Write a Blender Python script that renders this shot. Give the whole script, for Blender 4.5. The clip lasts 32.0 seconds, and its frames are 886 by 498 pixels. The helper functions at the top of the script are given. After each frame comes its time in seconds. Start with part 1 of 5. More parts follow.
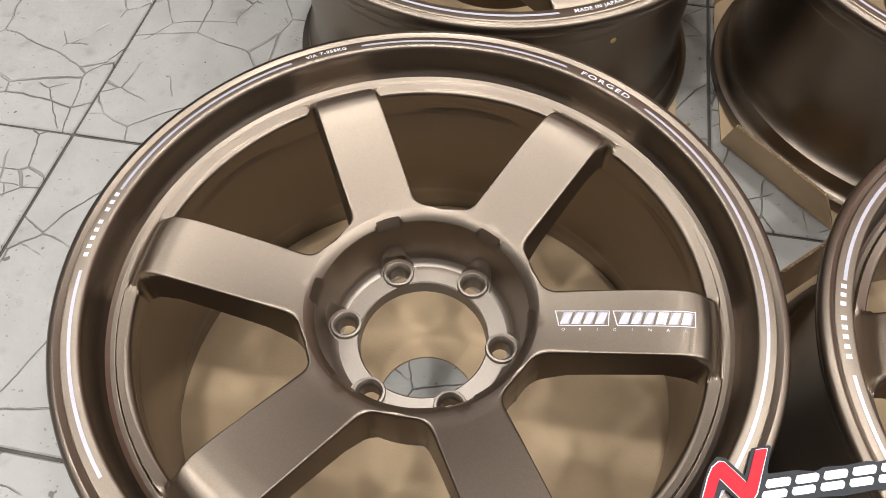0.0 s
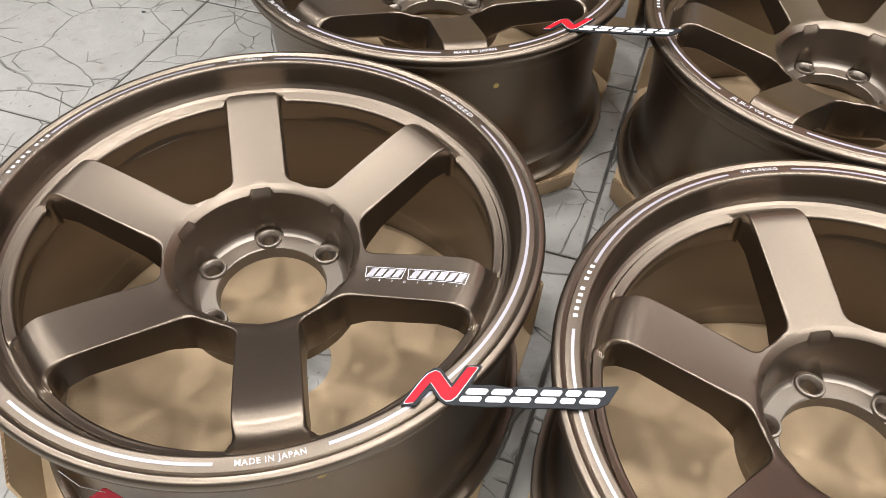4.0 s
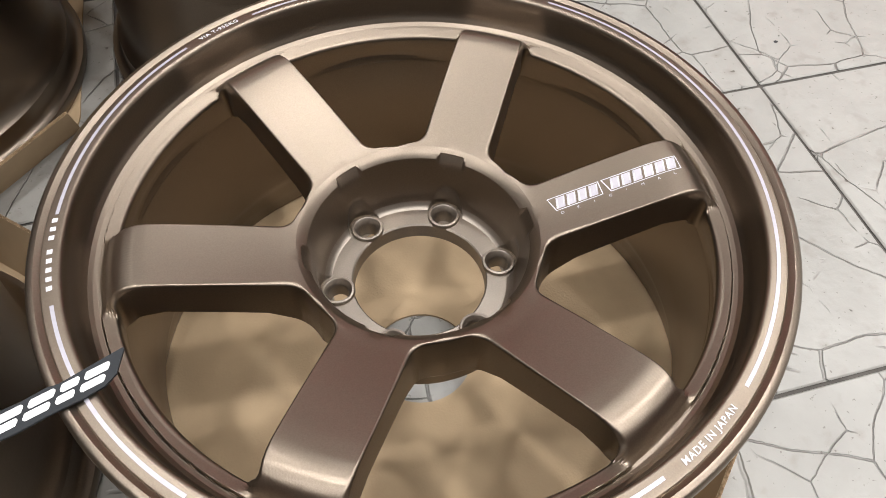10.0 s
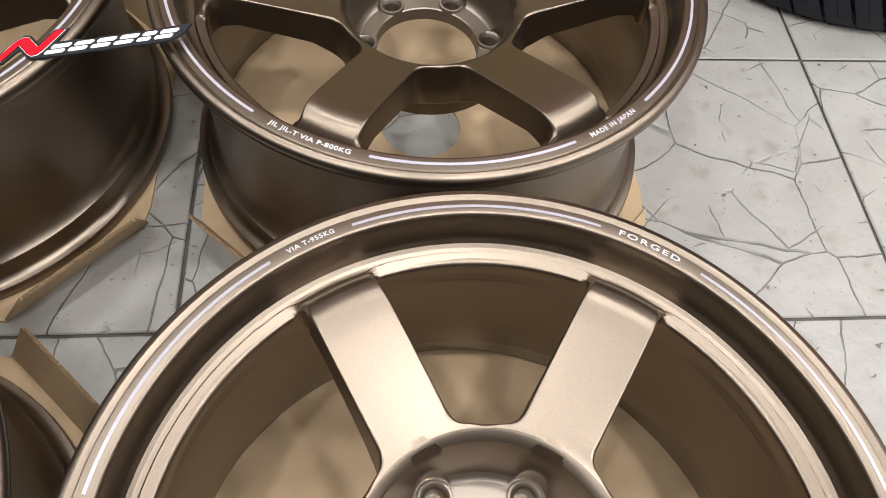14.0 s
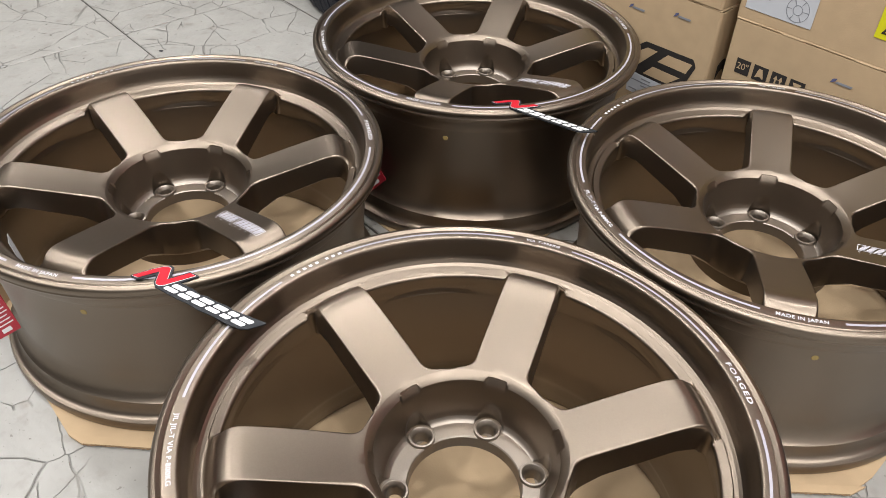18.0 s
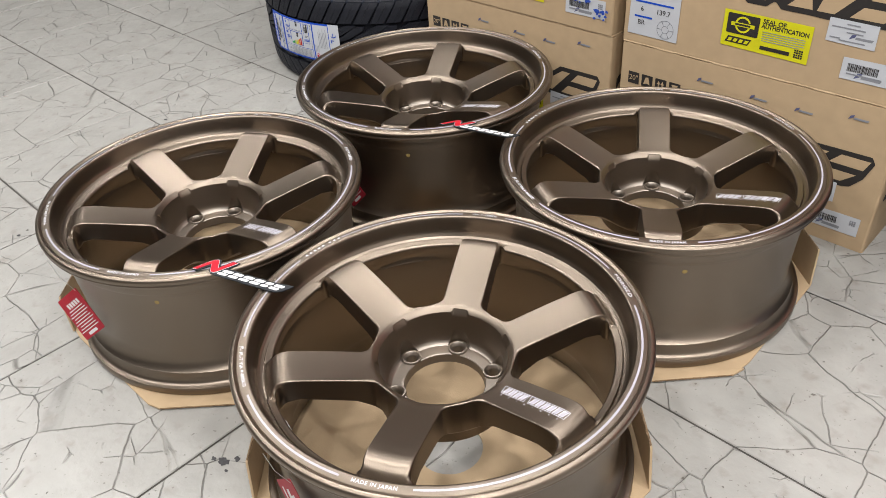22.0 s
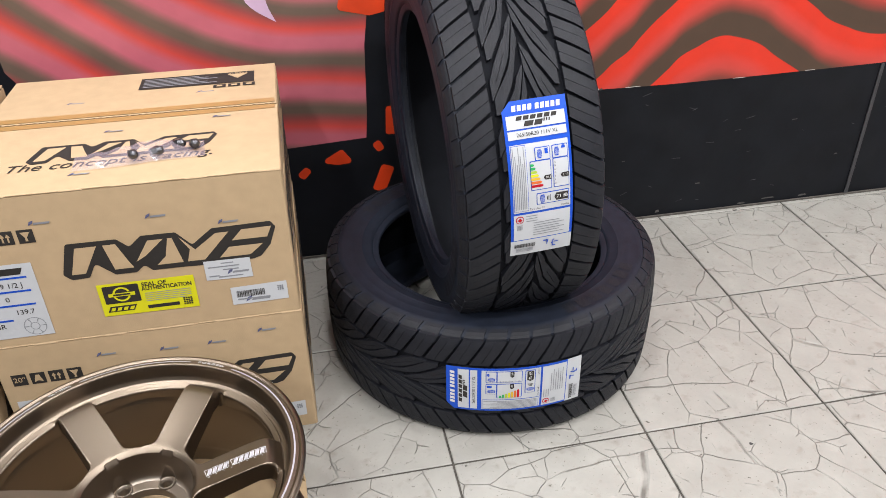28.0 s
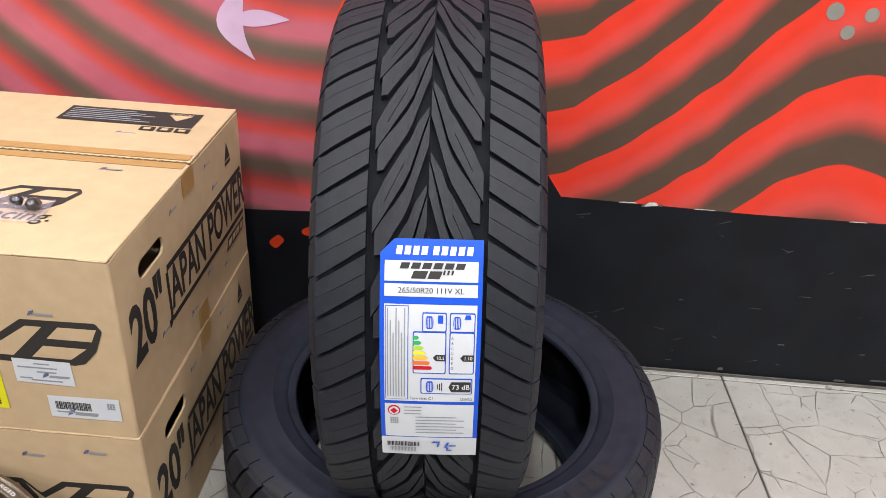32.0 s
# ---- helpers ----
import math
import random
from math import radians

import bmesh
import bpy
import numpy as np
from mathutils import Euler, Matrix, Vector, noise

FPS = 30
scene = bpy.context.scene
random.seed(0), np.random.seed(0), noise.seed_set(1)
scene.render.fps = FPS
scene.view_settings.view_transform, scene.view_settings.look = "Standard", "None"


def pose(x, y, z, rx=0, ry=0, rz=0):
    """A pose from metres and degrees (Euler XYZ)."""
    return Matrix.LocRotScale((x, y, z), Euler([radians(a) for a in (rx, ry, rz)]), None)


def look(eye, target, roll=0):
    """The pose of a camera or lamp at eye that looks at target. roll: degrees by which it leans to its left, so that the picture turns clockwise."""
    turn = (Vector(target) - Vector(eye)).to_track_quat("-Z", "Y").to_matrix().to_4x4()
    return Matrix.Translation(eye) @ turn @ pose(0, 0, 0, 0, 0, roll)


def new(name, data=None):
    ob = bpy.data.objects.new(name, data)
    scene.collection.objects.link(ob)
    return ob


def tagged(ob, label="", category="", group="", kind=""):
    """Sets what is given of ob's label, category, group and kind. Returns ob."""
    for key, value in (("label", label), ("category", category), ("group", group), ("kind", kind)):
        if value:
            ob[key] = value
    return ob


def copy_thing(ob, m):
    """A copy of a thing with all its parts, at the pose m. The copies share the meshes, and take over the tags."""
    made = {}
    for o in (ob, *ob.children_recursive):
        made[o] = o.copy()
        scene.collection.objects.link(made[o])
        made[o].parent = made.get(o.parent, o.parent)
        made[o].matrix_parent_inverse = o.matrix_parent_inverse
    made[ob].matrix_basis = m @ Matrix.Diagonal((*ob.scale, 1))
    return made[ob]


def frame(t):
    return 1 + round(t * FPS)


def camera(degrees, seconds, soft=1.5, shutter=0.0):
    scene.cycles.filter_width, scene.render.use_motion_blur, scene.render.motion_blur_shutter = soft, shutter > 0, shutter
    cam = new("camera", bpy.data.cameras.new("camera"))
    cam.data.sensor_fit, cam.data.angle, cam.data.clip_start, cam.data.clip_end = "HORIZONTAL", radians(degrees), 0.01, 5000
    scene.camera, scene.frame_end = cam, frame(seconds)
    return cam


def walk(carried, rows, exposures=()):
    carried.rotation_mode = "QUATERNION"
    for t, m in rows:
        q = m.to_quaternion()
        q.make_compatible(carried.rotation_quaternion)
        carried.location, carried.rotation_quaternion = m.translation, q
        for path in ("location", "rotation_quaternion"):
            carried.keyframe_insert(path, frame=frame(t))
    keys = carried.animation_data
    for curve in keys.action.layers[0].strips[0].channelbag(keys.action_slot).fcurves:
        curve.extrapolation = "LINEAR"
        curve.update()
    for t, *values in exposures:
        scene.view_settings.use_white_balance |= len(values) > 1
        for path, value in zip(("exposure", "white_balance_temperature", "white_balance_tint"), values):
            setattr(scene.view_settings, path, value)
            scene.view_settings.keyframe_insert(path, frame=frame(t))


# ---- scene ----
cam = camera(59.6, 32.0, soft=0.8)
# seconds, eye x y z, yaw, pitch, roll
PATH = [
    (0, 0.0785, -0.3120, 0.7536, 10.85, -55.76, -0.40),
    (0.5, 0.0884, -0.3463, 0.7395, 12.50, -53.83, -0.23),
    (1, 0.1118, -0.4221, 0.7448, 13.96, -51.81, 0.53),
    (1.5, 0.1388, -0.4741, 0.7616, 15.74, -50.11, 1.58),
    (2, 0.1848, -0.4748, 0.7607, 18.35, -48.96, 2.36),
    (2.5, 0.2326, -0.4627, 0.7686, 21.22, -48.28, 2.66),
    (4.5, 0.3701, -0.4270, 0.7765, 15.04, -47.21, -0.26),
    (5, 0.4056, -0.4029, 0.7544, 9.52, -48.31, -1.47),
    (5.5, 0.4255, -0.3905, 0.7509, 3.86, -49.86, -2.13),
    (6, 0.4335, -0.3934, 0.7484, -2.00, -50.88, -2.22),
    (6.5, 0.4332, -0.3971, 0.7470, -7.44, -52.01, -2.09),
    (7, 0.4207, -0.4070, 0.7390, -11.88, -52.48, -2.16),
    (7.5, 0.4003, -0.4289, 0.7352, -15.25, -52.21, -1.75),
    (8, 0.3836, -0.4391, 0.7368, -17.37, -52.20, -0.71),
    (8.5, 0.3804, -0.4341, 0.7351, -18.12, -52.03, 0.33),
    (9, 0.4078, -0.4089, 0.7325, -18.28, -52.37, 1.31),
    (9.5, 0.4518, -0.3922, 0.7055, -17.44, -52.67, 1.31),
    (10, 0.4903, -0.3640, 0.6889, -16.23, -53.27, 1.19),
    (10.5, 0.5240, -0.3277, 0.6912, -14.70, -54.21, 0.86),
    (11, 0.5533, -0.2896, 0.6920, -13.29, -54.99, 0.57),
    (11.5, 0.5535, -0.2510, 0.7021, -12.44, -56.52, 0.78),
    (12, 0.5504, -0.1893, 0.7084, -12.88, -57.92, 1.73),
    (12.5, 0.5464, -0.1335, 0.7170, -13.38, -59.14, 3.16),
    (13, 0.5324, -0.1042, 0.7100, -13.53, -59.62, 4.85),
    (13.5, 0.5134, -0.0886, 0.7164, -12.76, -58.87, 6.33),
    (14, 0.4980, -0.0900, 0.7494, -9.91, -57.30, 7.57),
    (14.5, 0.4936, -0.1186, 0.7975, -5.96, -54.49, 7.93),
    (15, 0.5341, -0.1482, 0.8113, 3.12, -50.76, 8.32),
    (15.5, 0.5746, -0.1751, 0.8063, 16.08, -48.59, 5.95),
    (17.5, 0.8501, -0.2985, 0.8038, 47.57, -40.56, 1.91),
    (18, 0.8852, -0.3133, 0.8135, 47.84, -39.81, 1.58),
    (18.5, 0.9478, -0.3671, 0.8297, 48.53, -39.03, 0.51),
    (19, 1.0149, -0.4223, 0.8238, 49.02, -37.60, 0.06),
    (19.5, 1.0984, -0.4385, 0.8220, 50.20, -36.49, -0.61),
    (20, 1.1578, -0.4567, 0.8212, 50.94, -35.53, -0.66),
    (20.5, 1.1939, -0.4788, 0.8138, 51.38, -34.90, -1.08),
    (21, 1.2013, -0.4850, 0.8153, 50.87, -34.64, -1.93),
    (21.5, 1.1852, -0.4891, 0.8451, 49.94, -34.65, -2.83),
    (22, 1.1376, -0.5197, 0.9407, 46.21, -36.37, -4.05),
    (22.5, 1.0870, -0.5695, 1.0221, 41.60, -38.97, -4.07),
    (23, 1.0397, -0.5928, 1.0664, 37.68, -40.23, -3.82),
    (23.5, 0.9883, -0.5874, 1.0934, 34.27, -41.21, -3.04),
    (24, 0.9483, -0.5509, 1.1152, 30.76, -42.18, -2.28),
    (24.5, 0.8830, -0.4712, 1.1238, 27.60, -42.58, -1.62),
    (26.5, 0.7059, -0.3780, 1.1737, -0.29, -38.07, -3.60),
    (27, 0.7370, -0.3785, 1.1785, -6.70, -35.47, -2.89),
    (27.5, 0.8047, -0.3788, 1.1796, -10.07, -33.41, -2.18),
    (28, 0.9003, -0.3675, 1.1884, -10.73, -32.07, -1.15),
    (28.5, 1.0035, -0.3678, 1.1900, -9.78, -30.63, -0.06),
    (29, 1.0768, -0.3658, 1.1887, -8.38, -29.57, 0.85),
    (29.5, 1.1151, -0.3234, 1.1760, -6.92, -28.74, 1.61),
    (30, 1.1650, -0.2404, 1.1731, -5.30, -28.51, 2.18),
    (30.5, 1.2023, -0.1598, 1.1652, -3.90, -28.76, 2.69),
    (31, 1.2289, -0.1033, 1.1554, -2.24, -29.18, 3.19),
    (31.5, 1.2700, -0.0104, 1.1453, -0.36, -29.53, 3.64),
    (32, 1.2997, 0.0530, 1.1279, 1.56, -29.75, 3.88),
]


def aim(x, y, z, yaw, pitch, roll):
    a, b = radians(yaw), radians(pitch)
    way = Vector((-math.sin(a) * math.cos(b), math.cos(a) * math.cos(b), math.sin(b)))
    return look(Vector((x, y, z)), Vector((x, y, z)) + 2 * way, roll)


walk(cam, [(t, aim(x, y, z, yaw, pitch, roll)) for t, x, y, z, yaw, pitch, roll in PATH], exposures=[(0, -0.08), (5, 0.04), (8, -0.11), (12, -0.22), (13, -0.27), (15, 0.02), (18, -0.10), (22, -0.10), (27, 0.0), (32, 0.10)])

# ---- world and light: a shop lit by rows of ceiling lamps, out of view ----
world = bpy.data.worlds.new("shop_air")
scene.world = world
world.use_nodes = True
world.node_tree.nodes["Background"].inputs[0].default_value = (1.0, 0.98, 0.95, 1)
world.node_tree.nodes["Background"].inputs[1].default_value = 0.003

LAMPS = [(x, y) for x in (-2.75, -1.45, -0.15, 1.15, 2.45, 3.75) for y in (-1.9, -0.4, 1.0)]
LAMP_POWER = 27.5


def ceiling_lamp(x, y, power):
    data = bpy.data.lights.new("ceiling_lamp_light", "AREA")
    data.shape, data.size, data.size_y, data.energy, data.color = "DISK", 0.16, 0.16, power, (1.0, 0.99, 0.985)
    ob = new("ceiling_lamp_light", data)
    ob.matrix_world = pose(x, y, 2.86, 0, 0, 0)


for lx, ly in LAMPS:
    # the southern rows are set stronger, to light the carton fronts
    ceiling_lamp(lx, ly, LAMP_POWER * (0.98 + 0.06 * (lx - 0.5)) * (0.74 if ly > 0.5 else 1.04 if ly > -1.0 else 1.14))


# ---- materials ----
def material(name, color, rough=0.5, metal=0.0, vary=0.08, grain=60.0, bump=0.0, bump_scale=200.0, stain=0.0, stain_scale=3.0, stain_color=None, coat=0.0, spread=0.0):
    m = bpy.data.materials.new(name)
    m.use_nodes = True
    nt = m.node_tree
    n, l = nt.nodes, nt.links
    b = n["Principled BSDF"]
    b.inputs["Roughness"].default_value = rough
    b.inputs["Metallic"].default_value = metal
    b.inputs["Coat Weight"].default_value = coat
    pos = n.new("ShaderNodeTexCoord")
    noise_a = n.new("ShaderNodeTexNoise")
    noise_a.inputs["Scale"].default_value = grain
    noise_a.inputs["Detail"].default_value = 4
    l.new(pos.outputs["Object"], noise_a.inputs["Vector"])
    ramp = n.new("ShaderNodeValToRGB")
    ramp.color_ramp.elements[0].position, ramp.color_ramp.elements[1].position = 0.3, 0.7
    ramp.color_ramp.elements[0].color = tuple(c * (1 - vary) for c in color) + (1,)
    ramp.color_ramp.elements[1].color = tuple(min(1, c * (1 + vary)) for c in color) + (1,)
    l.new(noise_a.outputs[0], ramp.inputs[0])
    out = ramp.outputs[0]
    if stain > 0:
        noise_b = n.new("ShaderNodeTexNoise")
        noise_b.inputs["Scale"].default_value = stain_scale
        noise_b.inputs["Detail"].default_value = 6
        l.new(pos.outputs["Object"], noise_b.inputs["Vector"])
        cut = n.new("ShaderNodeMapRange")
        cut.inputs[1].default_value, cut.inputs[2].default_value, cut.inputs[4].default_value = 0.45, 0.75, stain
        l.new(noise_b.outputs[0], cut.inputs[0])
        mix = n.new("ShaderNodeMixRGB")
        mix.inputs[2].default_value = tuple(stain_color or [c * 0.6 for c in color]) + (1,)
        l.new(cut.outputs[0], mix.inputs[0])
        l.new(out, mix.inputs[1])
        out = mix.outputs[0]
    if spread > 0:
        info = n.new("ShaderNodeObjectInfo")
        hsv = n.new("ShaderNodeHueSaturation")
        span = n.new("ShaderNodeMapRange")
        span.inputs[3].default_value, span.inputs[4].default_value = 1 - spread, 1 + spread
        l.new(info.outputs["Random"], span.inputs[0])
        l.new(span.outputs[0], hsv.inputs["Value"])
        l.new(out, hsv.inputs["Color"])
        out = hsv.outputs[0]
    l.new(out, b.inputs["Base Color"])
    if bump > 0:
        noise_c = n.new("ShaderNodeTexNoise")
        noise_c.inputs["Scale"].default_value = bump_scale
        noise_c.inputs["Detail"].default_value = 3
        l.new(pos.outputs["Object"], noise_c.inputs["Vector"])
        bm_node = n.new("ShaderNodeBump")
        bm_node.inputs["Strength"].default_value = bump
        bm_node.inputs["Distance"].default_value = 0.002
        l.new(noise_c.outputs[0], bm_node.inputs["Height"])
        l.new(bm_node.outputs[0], b.inputs["Normal"])
    return m


BRONZE = material("bronze_satin_paint", (0.208, 0.170, 0.134), 0.35, 1.0, 0.08, 900, 0.04, 1800, 0.25, 6, (0.194, 0.158, 0.126))
OCHRE = material("ochre_paint", (0.3, 0.2143, 0.07143), 0.6)
BRONZE_SEAT = material("machined_bronze", (0.245, 0.212, 0.180), 0.40, 0.95, 0.06, 700)
DECAL = material("white_decal", (0.58, 0.57, 0.60), 0.35, 0.0, 0.03, 40)
STRIPE = material("bright_machined_stripe", (0.38, 0.365, 0.41), 0.35, 0.25, 0.05, 300)
DECAL_EDGE = material("silver_decal", (0.42, 0.40, 0.44), 0.35, 0.1, 0.05, 300)
CARD = material("corrugated_cardboard", (0.410, 0.295, 0.176), 0.75, 0.0, 0.05, 35, 0.15, 400, 0.25, 4, (0.3393, 0.2429, 0.1429))
CARD_DARK = material("cardboard_edge", (0.1786, 0.1143, 0.06071), 0.9, 0.0, 0.25, 260)
TAPE = material("brown_tape", (0.3286, 0.1929, 0.07143), 0.35, 0.0, 0.05, 50)
INK = material("black_print", (0.01571, 0.01286, 0.01143), 0.7, 0.0, 0.1, 200)
RUBBER = material("tyre_rubber", (0.0108, 0.0117, 0.0162), 0.55, 0.0, 0.2, 90, 0.25, 900, 0.35, 8, (0.0135, 0.0143, 0.0184))
# same rubber, darkened: the shade between tread blocks is put into its colour
GROOVE_SHADE = material("tyre_groove_shade", (0.0025, 0.003214, 0.006071), 0.85, 0.0, 0.2, 90)
for rubber in (RUBBER, GROOVE_SHADE):
    rubber.node_tree.nodes["Principled BSDF"].inputs["Specular IOR Level"].default_value = 0.22
PAPER = material("white_label_paper", (0.4571, 0.4714, 0.5), 0.5, 0.0, 0.02, 30)
BLUE = material("blue_label_print", (0.008571, 0.06429, 0.4429), 0.45, 0.0, 0.04, 60)
GREY_PRINT = material("grey_print", (0.2, 0.2071, 0.2286), 0.6, 0.0, 0.05, 60)
PEN = material("blue_marker", (0.02143, 0.07143, 0.3929), 0.5, 0.0, 0.2, 300)
STAMP = material("faded_stamp_ink", (0.07857, 0.08571, 0.1714), 0.6, 0.0, 0.2, 300)
YELLOW = material("yellow_label", (0.5571, 0.5286, 0.01429), 0.45, 0.0, 0.03, 40)
RED = material("red_print", (0.4, 0.005, 0.01571), 0.4, 0.0, 0.04, 60)
PLATE = material("dark_grey_plate", (0.017, 0.019, 0.022), 0.45, 0.0, 0.08, 80)
WHITE = material("white_print", (0.5857, 0.5857, 0.5857), 0.45, 0.0, 0.02, 40)
TAG_RED = material("red_card_tag", (0.3, 0.01286, 0.025), 0.45, 0.0, 0.08, 60)
GREEN = material("green_print", (0.01429, 0.3, 0.08571), 0.5)
LIME = material("lime_print", (0.3214, 0.4429, 0.03571), 0.5)
AMBER = material("amber_print", (0.6071, 0.3571, 0.02143), 0.5)
ORANGE = material("orange_print", (0.5714, 0.1143, 0.01429), 0.5)
STEEL = material("dark_steel", (0.10, 0.10, 0.11), 0.35, 0.9, 0.1, 200)
for print_mat in (RED, WHITE, PLATE, DECAL, PAPER, TAG_RED, BLUE, YELLOW):
    print_mat.node_tree.nodes["Principled BSDF"].inputs["Specular IOR Level"].default_value = 0.22
GROUT = material("grey_grout", (0.07143, 0.06429, 0.05714), 0.9, 0.0, 0.3, 25, 0.3, 300)
PLASTER = material("painted_plaster", (0.07, 0.068, 0.065), 0.8, 0.0, 0.05, 8)
# white for an unseen wall, added to bounce light on faces turned east
BOUNCE_WALL = material("bounce_wall_white", (0.70, 0.69, 0.67), 0.7, 0.0, 0.04, 8)
# added wall tone, out of view; its grey sets what the wheels reflect
UPPER_WALL_UNSEEN = material("unseen_upper_wall_grey", (0.26, 0.255, 0.25), 0.7, 0.0, 0.04, 8)
CEILING = material("pale_ceiling_board", (0.82, 0.815, 0.80), 0.85, 0.0, 0.03, 10)


# ---- helpers for meshes ----
def mesh_from(name, verts, faces, mat, smooth=False):
    me = bpy.data.meshes.new(name)
    me.from_pydata([tuple(v) for v in verts], [], faces)
    me.validate()
    me.materials.append(mat)
    if smooth:
        for p in me.polygons:
            p.use_smooth = True
    return me


def hang(name, me, parent=None, label="", m=None):
    """Links a mesh as one object, under a parent if there is one."""
    ob = new(name, me)
    if parent is not None:
        ob.parent = parent
    if m is not None:
        ob.matrix_basis = m
    if label:
        tagged(ob, label)
    return ob


def part(name, bm, mat, parent=None, label="", m=None, smooth=False):
    me = bpy.data.meshes.new(name)
    bm.normal_update()
    bm.to_mesh(me)
    bm.free()
    me.materials.append(mat)
    if smooth:
        for p in me.polygons:
            p.use_smooth = True
    return hang(name, me, parent, label, m)


def sharpen(me, degrees=35):
    """Smooth shading that keeps edges over the given angle sharp."""
    bm = bmesh.new()
    bm.from_mesh(me)
    for f in bm.faces:
        f.smooth = True
    for e in bm.edges:
        e.smooth = len(e.link_faces) == 2 and e.calc_face_angle(0) < radians(degrees)
    bm.to_mesh(me)
    bm.free()
    return me


def block(sx, sy, sz, bevel=0.0, seg=2, at=(0, 0, 0)):
    bm = bmesh.new()
    bmesh.ops.create_cube(bm, size=1)
    bmesh.ops.scale(bm, vec=(sx, sy, sz), verts=bm.verts)
    if bevel:
        bmesh.ops.bevel(bm, geom=bm.edges[:], offset=bevel, segments=seg, profile=0.5, affect="EDGES")
    bmesh.ops.translate(bm, vec=at, verts=bm.verts)
    return bm


def revolved(profile, n=96, close=False):
    """Verts and faces of a profile of (r, z) turned round z."""
    verts, faces = [], []
    for i in range(n):
        a = 2 * math.pi * i / n
        verts += [(r * math.cos(a), r * math.sin(a), z) for r, z in profile]
    k = len(profile)
    for i in range(n):
        j = (i + 1) % n
        for q in range(k if close else k - 1):
            p = (q + 1) % k
            faces.append((i * k + q, j * k + q, j * k + p, i * k + p))
    return verts, faces


def rounded(points, radii, seg=6):
    """A polygon with its corners rounded."""
    out = []
    n = len(points)
    for i in range(n):
        p, a, b, r = Vector(points[i]), Vector(points[i - 1]), Vector(points[(i + 1) % n]), radii[i]
        if r <= 0:
            out.append(p)
            continue
        u, v = (a - p).normalized(), (b - p).normalized()
        half = u.angle(v) / 2
        d = min(r / math.tan(half), (a - p).length * 0.49, (b - p).length * 0.49)
        r = d * math.tan(half)
        c = p + (u + v).normalized() * (r / math.sin(half))
        s, e = p + u * d - c, p + v * d - c
        turn = s.angle_signed(e)
        for k in range(seg + 1):
            w = s.copy()
            w.rotate(Matrix.Rotation(-turn * k / seg, 2))
            out.append(c + w)
    return out


def plate(points, thick, z=0.0):
    """A flat plate with an outline in x and y, from z up to z + thick."""
    n = len(points)
    verts = [(p[0], p[1], z) for p in points] + [(p[0], p[1], z + thick) for p in points]
    faces = [tuple(range(n))[::-1], tuple(range(n, 2 * n))]
    faces += [(i, (i + 1) % n, n + (i + 1) % n, n + i) for i in range(n)]
    return verts, faces


def resample(points, count):
    """count points spread evenly along an open line, both ends in it."""
    pts = [Vector(p) for p in points]
    run = [0.0]
    for a, b in zip(pts, pts[1:]):
        run.append(run[-1] + (b - a).length)
    out, k = [], 0
    for i in range(count):
        want = run[-1] * i / (count - 1)
        while k < len(run) - 2 and run[k + 1] < want:
            k += 1
        f = (want - run[k]) / max(run[k + 1] - run[k], 1e-9)
        out.append(pts[k].lerp(pts[k + 1], min(max(f, 0), 1)))
    return out


def lettering(text, size, depth=0.0003, arc=0.0, spacing=1.0, shear=0.0, bold=0.0):
    """A mesh of the words, centred at its origin in x and y; arc: bent round a circle of that radius about the origin, tops outwards."""
    cu = bpy.data.curves.new("letters", "FONT")
    cu.body, cu.size, cu.extrude, cu.align_x, cu.align_y = text, size, depth / 2, "CENTER", "CENTER"
    cu.space_character, cu.shear, cu.resolution_u, cu.offset = spacing, shear, 3, bold
    ob = bpy.data.objects.new("letters", cu)
    me = bpy.data.meshes.new_from_object(ob)
    bpy.data.objects.remove(ob)
    if arc:
        for v in me.vertices:
            a, r = math.pi / 2 - v.co.x / arc, arc + v.co.y
            v.co.x, v.co.y = r * math.cos(a), r * math.sin(a)
    return me


# ---- floor: square tiles with a stamped flagstone pattern ----
TILE, GX, GY = 0.411, 1.1139, 0.6953
WALL_Y = 1.536


